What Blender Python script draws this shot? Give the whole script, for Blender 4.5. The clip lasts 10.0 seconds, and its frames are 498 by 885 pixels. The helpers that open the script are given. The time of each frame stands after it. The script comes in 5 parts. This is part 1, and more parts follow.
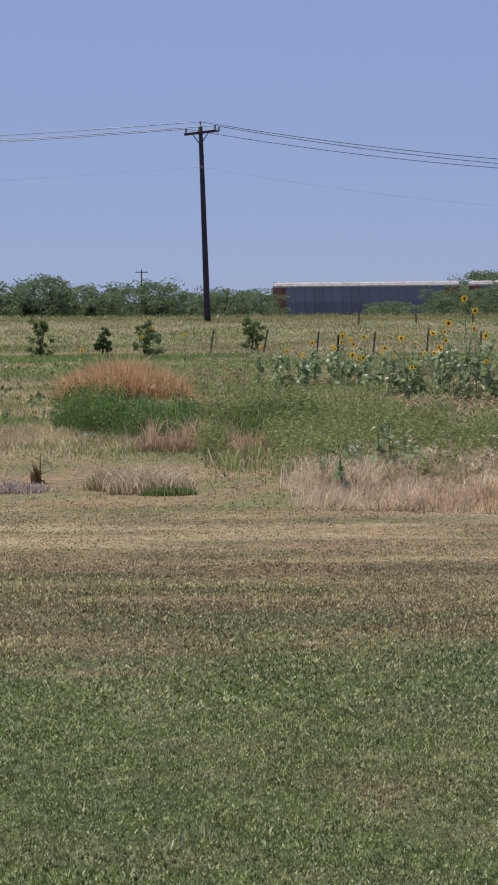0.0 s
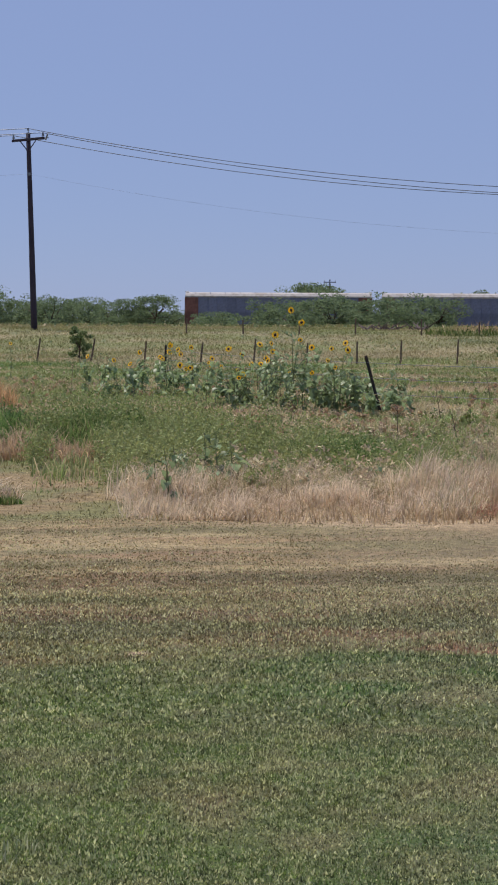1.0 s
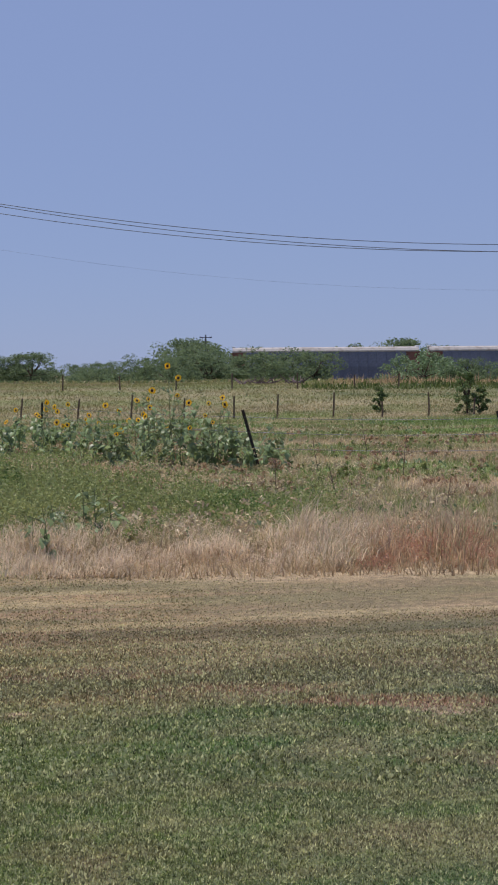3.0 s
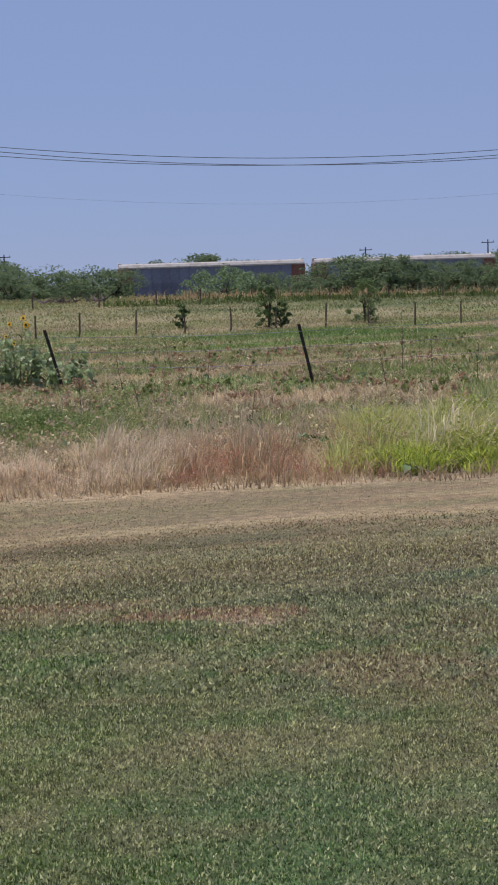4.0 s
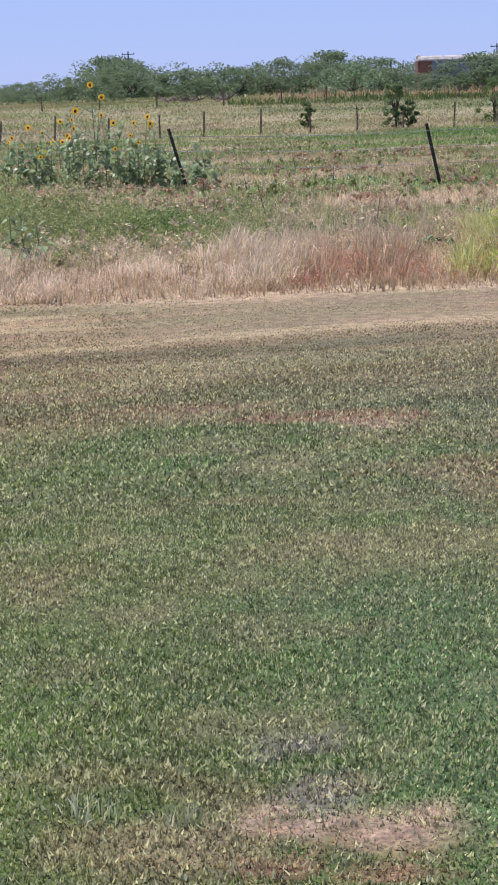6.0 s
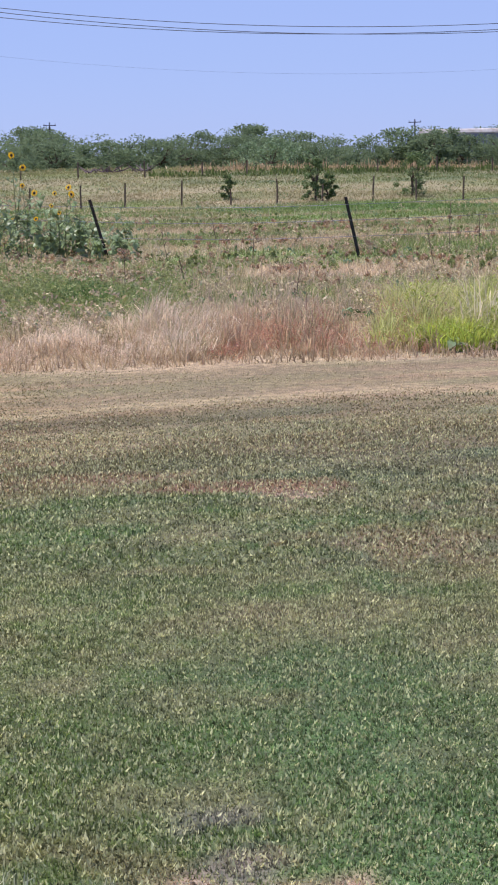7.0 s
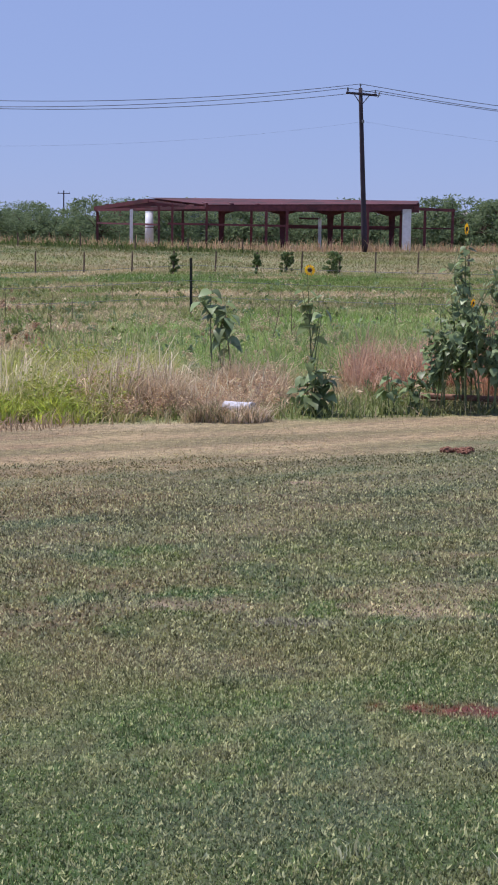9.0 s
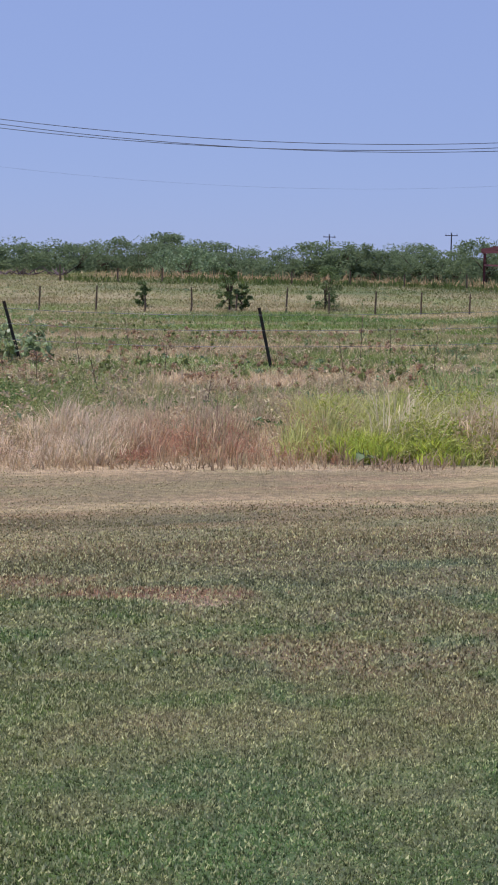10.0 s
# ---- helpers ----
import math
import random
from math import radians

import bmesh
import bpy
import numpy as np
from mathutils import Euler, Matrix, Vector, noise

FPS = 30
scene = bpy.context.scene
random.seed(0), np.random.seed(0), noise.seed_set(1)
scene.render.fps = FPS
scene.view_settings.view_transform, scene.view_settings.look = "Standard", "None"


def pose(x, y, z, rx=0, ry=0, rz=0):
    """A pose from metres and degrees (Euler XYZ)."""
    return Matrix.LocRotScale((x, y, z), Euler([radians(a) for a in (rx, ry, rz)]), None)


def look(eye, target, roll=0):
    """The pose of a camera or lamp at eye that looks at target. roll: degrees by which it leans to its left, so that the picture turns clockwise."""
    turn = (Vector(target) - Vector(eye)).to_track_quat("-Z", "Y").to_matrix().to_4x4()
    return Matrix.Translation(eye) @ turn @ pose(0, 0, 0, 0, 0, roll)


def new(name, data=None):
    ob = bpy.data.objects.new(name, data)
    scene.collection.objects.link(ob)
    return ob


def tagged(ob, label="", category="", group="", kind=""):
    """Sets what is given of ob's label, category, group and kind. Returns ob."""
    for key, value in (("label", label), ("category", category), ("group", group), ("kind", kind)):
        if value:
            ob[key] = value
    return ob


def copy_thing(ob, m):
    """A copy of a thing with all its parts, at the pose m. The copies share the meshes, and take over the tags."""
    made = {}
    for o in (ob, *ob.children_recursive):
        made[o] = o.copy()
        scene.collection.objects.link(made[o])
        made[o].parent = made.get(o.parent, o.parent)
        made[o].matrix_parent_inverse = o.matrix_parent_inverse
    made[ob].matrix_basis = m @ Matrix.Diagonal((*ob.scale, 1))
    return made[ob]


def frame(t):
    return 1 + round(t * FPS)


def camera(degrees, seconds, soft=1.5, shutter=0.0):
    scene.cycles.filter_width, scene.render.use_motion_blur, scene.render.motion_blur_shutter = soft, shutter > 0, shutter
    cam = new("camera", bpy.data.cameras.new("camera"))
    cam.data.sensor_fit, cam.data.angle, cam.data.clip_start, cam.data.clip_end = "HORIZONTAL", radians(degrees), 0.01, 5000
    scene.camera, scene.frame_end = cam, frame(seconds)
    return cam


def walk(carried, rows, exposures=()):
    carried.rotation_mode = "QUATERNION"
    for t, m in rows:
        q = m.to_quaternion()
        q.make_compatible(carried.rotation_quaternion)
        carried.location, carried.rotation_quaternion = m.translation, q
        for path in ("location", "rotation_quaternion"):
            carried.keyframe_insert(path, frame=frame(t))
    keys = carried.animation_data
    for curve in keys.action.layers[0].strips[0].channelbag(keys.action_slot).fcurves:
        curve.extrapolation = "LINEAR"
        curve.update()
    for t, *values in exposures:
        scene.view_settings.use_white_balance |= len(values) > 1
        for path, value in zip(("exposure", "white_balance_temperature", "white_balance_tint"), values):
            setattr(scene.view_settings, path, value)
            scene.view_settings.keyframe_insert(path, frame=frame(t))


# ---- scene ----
cam = camera(16.73, 10.0, soft=1.95)
EYE = 1.7
# seconds, heading (clockwise), pitch, counter-clockwise turn of the picture
ROWS = [
    (0.0, -0.000, -4.525, 0.456),
    (0.5, 1.607, -4.050, 0.636),
    (1.0, 5.869, -4.198, -0.335),
    (1.5, 7.223, -4.114, -0.063),
    (2.0, 9.019, -3.304, -0.263),
    (2.2, 8.688, -2.595, -0.017),
    (3.3, 11.791, -2.204, 1.516),
    (3.5, 13.742, -1.939, 2.673),
    (4.0, 16.540, -5.266, 1.860),
    (4.5, 15.638, -6.735, 2.073),
    (5.0, 13.780, -8.965, 1.693),
    (5.2, 14.070, -9.013, 1.804),
    (6.3, 11.687, -12.402, 1.881),
    (6.5, 12.753, -11.145, 1.187),
    (6.8, 13.003, -10.178, 1.197),
    (7.0, 14.950, -9.506, 1.160),
    (7.2, 18.121, -7.966, 1.110),
    (7.5, 23.766, -6.462, -0.867),
    (8.0, 33.060, -6.110, -1.896),
    (8.2, 35.479, -7.210, -1.700),
    (8.5, 36.133, -7.351, -1.497),
    (9.0, 31.026, -7.073, -0.811),
    (9.5, 25.401, -5.704, -2.094),
    (10.0, 18.086, -5.876, -1.031),
]
# seconds, stops, kelvin, tint
EXPOSURES = ((0.0, 0.03, 6550, 11), (2.2, 0.02, 6500, 11), (3.3, -0.07, 6480, 12), (4.0, -0.03, 6460, 12), (4.5, 0.02, 6450, 12), (5.0, 0.25, 6300, 13), (5.2, 0.32, 6300, 13), (6.3, 0.54, 6100, 18), (6.8, 0.5, 6100, 18), (7.2, 0.47, 6150, 17), (7.5, 0.24, 6150, 16), (8.5, 0.24, 6200, 17), (10.0, 0.18, 6200, 16))
walk(cam, [(t, pose(0, 0, EYE, 90 + pitch, 0, -yaw) @ pose(0, 0, 0, 0, 0, -roll)) for t, yaw, pitch, roll in ROWS], EXPOSURES)

# ---- world and sun ----
SUN_AZ, SUN_EL = -38.0, 68.0
world = bpy.data.worlds.new("sky")
scene.world = world
world.use_nodes = True
wn = world.node_tree.nodes
sky = wn.new("ShaderNodeTexSky")
sky.sky_type, sky.sun_disc = "NISHITA", False
sky.sun_elevation, sky.sun_rotation = radians(SUN_EL), radians(SUN_AZ)
sky.air_density, sky.dust_density, sky.ozone_density = 1.0, 0.4, 4.0
sky.altitude = 1500
haze = wn.new("ShaderNodeMix")
haze.data_type = "RGBA"
haze.inputs[0].default_value = 0.8
haze.inputs[7].default_value = (3.1, 4.05, 7.15, 1)
world.node_tree.links.new(sky.outputs[0], haze.inputs[6])
world.node_tree.links.new(haze.outputs[2], wn["Background"].inputs[0])
wn["Background"].inputs[1].default_value = 0.085
sun = new("sun", bpy.data.lights.new("sun", "SUN"))
sun.data.energy, sun.data.angle, sun.data.color = 4.6, radians(0.6), (1.0, 0.94, 0.85)
sd = Vector((math.sin(radians(SUN_AZ)) * math.cos(radians(SUN_EL)), math.cos(radians(SUN_AZ)) * math.cos(radians(SUN_EL)), math.sin(radians(SUN_EL))))
sun.matrix_world = look(sd * 60, (0, 0, 0))


# ---- materials ----
def srgb(r, g, b):
    return tuple(((c / 255) / 12.92 if c < 10 else ((c / 255 + 0.055) / 1.055) ** 2.4) for c in (r, g, b))


def material(name, col, rough=0.7, metal=0.0, scale=8.0, vary=0.25, bump=0.2, second=None, amount=0.5, big=0.8, piece=0.0):
    """Two scales of noise over a base colour, a second tone in patches, and fine relief."""
    m = bpy.data.materials.new(name)
    m.use_nodes = True
    nt, n = m.node_tree, m.node_tree.nodes
    b = n["Principled BSDF"]
    tc = n.new("ShaderNodeTexCoord")
    fine, large = n.new("ShaderNodeTexNoise"), n.new("ShaderNodeTexNoise")
    fine.inputs["Scale"].default_value, large.inputs["Scale"].default_value = scale, big
    fine.inputs["Detail"].default_value, large.inputs["Detail"].default_value = 5, 4
    ramp = n.new("ShaderNodeMapRange")
    ramp.inputs[1].default_value, ramp.inputs[2].default_value = 0.62 - amount * 0.25, 0.72 - amount * 0.25
    mixer = n.new("ShaderNodeMix")
    mixer.data_type = "RGBA"
    mixer.inputs[6].default_value = (*col, 1)
    mixer.inputs[7].default_value = (*(second or [c * 0.75 for c in col]), 1)
    val = n.new("ShaderNodeMapRange")
    val.inputs[1].default_value, val.inputs[2].default_value = 0.3, 0.7
    val.inputs[3].default_value, val.inputs[4].default_value = 1 - vary, 1 + vary
    mul = n.new("ShaderNodeMix")
    mul.data_type, mul.blend_type = "RGBA", "MULTIPLY"
    mul.inputs[0].default_value = 1
    bp = n.new("ShaderNodeBump")
    bp.inputs["Strength"].default_value, bp.inputs["Distance"].default_value = bump, 0.02
    for s in (fine, large):
        nt.links.new(tc.outputs["Object"], s.inputs["Vector"])
    nt.links.new(large.outputs[0], ramp.inputs[0])
    nt.links.new(ramp.outputs[0], mixer.inputs[0])
    nt.links.new(fine.outputs[0], val.inputs[0])
    nt.links.new(mixer.outputs[2], mul.inputs[6])
    last = val.outputs[0]
    if piece:
        info, rng, times = n.new("ShaderNodeObjectInfo"), n.new("ShaderNodeMapRange"), n.new("ShaderNodeMath")
        times.operation = "MULTIPLY"
        rng.inputs[3].default_value, rng.inputs[4].default_value = 1 - piece, 1 + piece
        nt.links.new(info.outputs["Random"], rng.inputs[0])
        nt.links.new(rng.outputs[0], times.inputs[0])
        nt.links.new(last, times.inputs[1])
        last = times.outputs[0]
    nt.links.new(last, mul.inputs[7])
    nt.links.new(mul.outputs[2], b.inputs["Base Color"])
    nt.links.new(fine.outputs[0], bp.inputs["Height"])
    nt.links.new(bp.outputs[0], b.inputs["Normal"])
    b.inputs["Roughness"].default_value, b.inputs["Metallic"].default_value = rough, metal
    return m


def plant_material(name, col=None, vary=0.3, through_light=0.3, rough=0.6, hue=0.02):
    """Leaves and blades: own tone for each island, some light through; col None takes the mesh's tint."""
    m = bpy.data.materials.new(name)
    m.use_nodes = True
    nt, n = m.node_tree, m.node_tree.nodes
    b, out = n["Principled BSDF"], n["Material Output"]
    if col is None:
        base = n.new("ShaderNodeAttribute")
        base.attribute_name = "tint"
        source = base.outputs["Color"]
    else:
        base = n.new("ShaderNodeRGB")
        base.outputs[0].default_value = (*col, 1)
        source = base.outputs[0]
    geo, hsv, rng, rng2 = n.new("ShaderNodeNewGeometry"), n.new("ShaderNodeHueSaturation"), n.new("ShaderNodeMapRange"), n.new("ShaderNodeMapRange")
    info = n.new("ShaderNodeObjectInfo")
    add, frac = n.new("ShaderNodeMath"), n.new("ShaderNodeMath")
    frac.operation = "FRACT"
    nt.links.new(geo.outputs["Random Per Island"], add.inputs[0])
    nt.links.new(info.outputs["Random"], add.inputs[1])
    nt.links.new(add.outputs[0], frac.inputs[0])
    rng.inputs[3].default_value, rng.inputs[4].default_value = 1 - vary, 1 + vary
    rng2.inputs[3].default_value, rng2.inputs[4].default_value = 0.5 - hue, 0.5 + hue
    nt.links.new(frac.outputs[0], rng.inputs[0])
    nt.links.new(geo.outputs["Random Per Island"], rng2.inputs[0])
    nt.links.new(source, hsv.inputs["Color"])
    nt.links.new(rng.outputs[0], hsv.inputs["Value"])
    nt.links.new(rng2.outputs[0], hsv.inputs["Hue"])
    nt.links.new(hsv.outputs[0], b.inputs["Base Color"])
    b.inputs["Roughness"].default_value = rough
    b.inputs["Specular IOR Level"].default_value = 0.3
    if through_light:
        tr, mx = n.new("ShaderNodeBsdfTranslucent"), n.new("ShaderNodeMixShader")
        mx.inputs[0].default_value = through_light
        nt.links.new(hsv.outputs[0], tr.inputs[0])
        nt.links.new(b.outputs[0], mx.inputs[1])
        nt.links.new(tr.outputs[0], mx.inputs[2])
        nt.links.new(mx.outputs[0], out.inputs[0])
    return m


def ground_material():
    """The mesh's tint with grain at two scales and rough relief."""
    m = bpy.data.materials.new("soil_and_thatch")
    m.use_nodes = True
    nt, n = m.node_tree, m.node_tree.nodes
    b = n["Principled BSDF"]
    at, tc = n.new("ShaderNodeAttribute"), n.new("ShaderNodeTexCoord")
    at.attribute_name = "tint"
    last = at.outputs["Color"]
    for sc, lo, hi in ((60.0, 0.5, 1.45), (11.0, 0.62, 1.38), (0.9, 0.85, 1.15)):
        nz, rg, mu = n.new("ShaderNodeTexNoise"), n.new("ShaderNodeMapRange"), n.new("ShaderNodeMix")
        nz.inputs["Scale"].default_value, nz.inputs["Detail"].default_value = sc, 4
        rg.inputs[1].default_value, rg.inputs[2].default_value, rg.inputs[3].default_value, rg.inputs[4].default_value = 0.3, 0.7, lo, hi
        mu.data_type, mu.blend_type = "RGBA", "MULTIPLY"
        mu.inputs[0].default_value = 1
        nt.links.new(tc.outputs["Object"], nz.inputs["Vector"])
        nt.links.new(nz.outputs[0], rg.inputs[0])
        nt.links.new(last, mu.inputs[6])
        nt.links.new(rg.outputs[0], mu.inputs[7])
        last = mu.outputs[2]
        if sc == 60.0:
            bp = n.new("ShaderNodeBump")
            bp.inputs["Strength"].default_value, bp.inputs["Distance"].default_value = 0.6, 0.03
            nt.links.new(nz.outputs[0], bp.inputs["Height"])
            nt.links.new(bp.outputs[0], b.inputs["Normal"])
    nt.links.new(last, b.inputs["Base Color"])
    b.inputs["Roughness"].default_value = 0.95
    return m


M_GROUND = ground_material()
M_BLADE_FAR = plant_material("far_grass_blades", None, 0.15, 0.4, 0.8, 0.01)
M_BLADE = plant_material("grass_blades", None, 0.5, 0.4, 0.7, 0.012)
M_BLADE_TALL = plant_material("tall_dry_grass", None, 0.26, 0.45, 0.75, 0.012)
# distance haze is mixed into this leaf colour, paler and greyer
M_LEAF_FAR = plant_material("hazy_mesquite_leaves", srgb(108, 124, 92), 0.16, 0.45, 0.85, 0.012)
M_LEAF_PALE = plant_material("pale_willow_leaves", srgb(120, 140, 104), 0.3, 0.25)
M_LEAF_BUSH = plant_material("bush_leaves", srgb(104, 122, 76), 0.35, 0.35)
M_SUNLEAF = plant_material("sunflower_leaves", srgb(130, 148, 106), 0.45, 0.4, 0.4, 0.008)
M_STEM = material("green_stem", srgb(102, 112, 76), 0.7, scale=30, vary=0.3)
M_PETAL = plant_material("yellow_petals", srgb(255, 205, 30), 0.12, 0.3, 0.6, 0.01)
M_DISC = material("brown_flower_disc", srgb(66, 38, 20), 0.9, scale=90, vary=0.4)
M_BARK = material("grey_brown_bark", srgb(82, 68, 56), 0.9, scale=14, vary=0.35, bump=0.6)
M_POLE = material("creosoted_pole_wood", srgb(62, 52, 62), 0.9, scale=18, vary=0.3, bump=0.4, second=srgb(50, 42, 52))
M_WIRE = material("weathered_conductor", srgb(110, 112, 122), 0.5, 0.6, vary=0.1, bump=0)
M_CERAMIC = material("grey_insulator", srgb(120, 122, 128), 0.3, vary=0.1, bump=0)
M_POST = material("dark_fence_steel", srgb(52, 50, 46), 0.75, 0.3, scale=25, vary=0.35, second=srgb(84, 62, 46))
M_CEDAR = material("weathered_cedar_post", srgb(104, 88, 72), 0.9, scale=16, vary=0.4, bump=0.6)
M_REDSTEEL = material("red_oxide_steel", srgb(96, 48, 54), 0.7, 0.0, scale=5, vary=0.25, second=srgb(72, 36, 42), big=0.5)
# a darker, rougher version of M_REDSTEEL for the roof sheet
M_REDSHEET = material("dark_red_sheet", srgb(78, 36, 44), 0.9, 0.0, scale=4, vary=0.3, second=srgb(56, 28, 36), big=0.6)
M_WHITE = material("chalky_white_paint", srgb(214, 216, 222), 0.6, scale=6, vary=0.1, second=srgb(190, 190, 190))
M_SIDING = material("zinc_side_panels", srgb(102, 108, 132), 0.6, 0.1, scale=3, vary=0.2, second=srgb(88, 94, 116), big=0.35, piece=0.1)
M_RUSTEND = material("brown_end_panels", srgb(112, 74, 66), 0.75, scale=3, vary=0.25, second=srgb(90, 58, 52), big=0.5)
M_CARROOF = material("dusty_white_roof", srgb(164, 158, 156), 0.7, scale=3, vary=0.12, second=srgb(146, 138, 132))
M_IRON = material("black_bogie_iron", srgb(48, 44, 44), 0.8, 0.3, scale=10)
M_CONCRETE = material("pale_pipe_plastic", srgb(200, 198, 202), 0.6, scale=12, vary=0.1, second=srgb(190, 184, 178), big=4)
M_RUST = material("rusty_sheet", srgb(134, 98, 82), 0.85, scale=12, vary=0.35, second=srgb(110, 66, 48), big=2)
M_CAB = material("faded_blue_grey_paint", srgb(150, 158, 178), 0.6, scale=10, vary=0.25, second=srgb(120, 110, 104), big=3)
M_CABROOF = material("dusty_tan_sheet", srgb(176, 150, 124), 0.8, scale=10, vary=0.3, second=srgb(140, 104, 84), big=3)
M_DARK = material("dark_opening", srgb(34, 34, 38), 0.4, vary=0.1)
M_SOIL = material("red_soil", srgb(116, 78, 62), 0.95, scale=40, vary=0.4, bump=0.8)


# ---- small builders ----
def P(az, d, z=0.0):
    """A place by heading (degrees, clockwise from the first view) and distance."""
    return Vector((d * math.sin(radians(az)), d * math.cos(radians(az)), z))


_rng = np.random.RandomState(7)
_TABLE = _rng.rand(256, 256)


def vnoise(x, y, scale, seed=0):
    """Smooth value noise, 0 to 1, for arrays."""
    x, y = np.asarray(x, float) / scale + 37.3 * seed, np.asarray(y, float) / scale + 11.7 * seed
    xi, yi = np.floor(x).astype(int), np.floor(y).astype(int)
    fx, fy = x - xi, y - yi
    fx, fy = fx * fx * (3 - 2 * fx), fy * fy * (3 - 2 * fy)
    a, b = _TABLE[xi % 256, yi % 256], _TABLE[(xi + 1) % 256, yi % 256]
    c, d = _TABLE[xi % 256, (yi + 1) % 256], _TABLE[(xi + 1) % 256, (yi + 1) % 256]
    return (a * (1 - fx) + b * fx) * (1 - fy) + (c * (1 - fx) + d * fx) * fy


def fbm(x, y, scale, seed=0):
    return (vnoise(x, y, scale, seed) + 0.5 * vnoise(x, y, scale / 2.1, seed + 1) + 0.25 * vnoise(x, y, scale / 4.3, seed + 2)) / 1.75


def smooth(a, b, x):
    t = np.clip((np.asarray(x, float) - a) / (b - a), 0, 1)
    return t * t * (3 - 2 * t)


def deep(x, y):
    """Distance into the place, square to the lawn's edge (14.1 at the edge)."""
    return np.asarray(y, float) + 0.145 * np.asarray(x, float)


def ground_z(x, y):
    x, y = np.asarray(x, float), np.asarray(y, float)
    s = deep(x, y)
    rise = 1.12 - 0.42 * smooth(28, 50, x)
    z = rise * smooth(62, 92, s) - (rise + 0.1) * smooth(125, 175, s)
    z = z + 0.10 * (vnoise(x, y, 6, 3) - 0.5) * smooth(16, 30, s) + 0.16 * smooth(14.2, 17, s) * smooth(24, 18, s) * (vnoise(x, y, 3.5, 5) - 0.3)
    return z


def gz(p):
    return Vector((p.x, p.y, float(ground_z(p.x, p.y))))


def mesh_object(name, bm, mat, parent=None, smoothed=False):
    me = bpy.data.meshes.new(name)
    bm.to_mesh(me)
    bm.free()
    me.materials.append(mat)
    if smoothed:
        me.polygons.foreach_set("use_smooth", [True] * len(me.polygons))
    ob = new(name, me)
    ob.parent = parent
    return ob


def part(name, bm, mat, parent, label="", smoothed=False):
    return tagged(mesh_object(name, bm, mat, parent, smoothed), label)


def share(name, data, parent, m):
    """One more object on a mesh that exists already."""
    ob = new(name, data)
    ob.parent = parent
    ob.matrix_basis = m
    return ob


def thing(name, at, label, category, group="", rz=0.0, kind=""):
    ob = new(name)
    ob.matrix_basis = pose(*at, 0, 0, rz)
    return tagged(ob, label, category, group, kind)


def box(bm, centre, size, bevel=0.0, m=None):
    r = bmesh.ops.create_cube(bm, size=1, matrix=(m or Matrix()) @ Matrix.LocRotScale(centre, None, size))
    if bevel:
        edges = list({e for v in r["verts"] for e in v.link_edges})
        bmesh.ops.bevel(bm, geom=edges, offset=bevel, segments=1, affect="EDGES")
    return bm


def rod(bm, a, b, r0, r1=None, sides=8, bend=0.0, rings=1, rough=0.0):
    """A tapered round bar from a to b."""
    a, b = Vector(a), Vector(b)
    r1 = r0 if r1 is None else r1
    turn = (b - a).to_track_quat("Z", "Y").to_matrix()
    side = turn @ Vector((1, 0, 0))
    loops = []
    for k in range(rings + 1):
        f = k / rings
        c = a.lerp(b, f) + side * bend * math.sin(math.pi * f)
        r = r0 + (r1 - r0) * f
        loops.append([bm.verts.new(c + turn @ Vector((math.cos(2 * math.pi * i / sides), math.sin(2 * math.pi * i / sides), 0)) * r * (1 + rough * random.uniform(-1, 1))) for i in range(sides)])
    for lo, hi in zip(loops, loops[1:]):
        for i in range(sides):
            bm.faces.new((lo[i], lo[(i + 1) % sides], hi[(i + 1) % sides], hi[i]))
    bm.faces.new(loops[0][::-1])
    bm.faces.new(loops[-1])
    return bm


def raw_mesh(name, verts, faces, mat, tint=None, smoothed=False):
    """A mesh from arrays: verts (n, 3), triangles or quads (m, k), colours of the vertices."""
    me = bpy.data.meshes.new(name)
    k = faces.shape[1]
    me.vertices.add(len(verts))
    me.vertices.foreach_set("co", np.ascontiguousarray(verts, dtype=np.float32).ravel())
    me.loops.add(faces.size)
    me.loops.foreach_set("vertex_index", np.ascontiguousarray(faces, dtype=np.int32).ravel())
    me.polygons.add(len(faces))
    me.polygons.foreach_set("loop_start", np.arange(0, faces.size, k, dtype=np.int32))
    me.polygons.foreach_set("loop_total", np.full(len(faces), k, dtype=np.int32))
    if smoothed:
        me.polygons.foreach_set("use_smooth", np.ones(len(faces), dtype=bool))
    me.update(calc_edges=True)
    if tint is not None:
        at = me.attributes.new("tint", "FLOAT_COLOR", "POINT")
        at.data.foreach_set("color", np.c_[tint, np.ones(len(tint))].astype(np.float32).ravel())
    me.materials.append(mat)
    return me


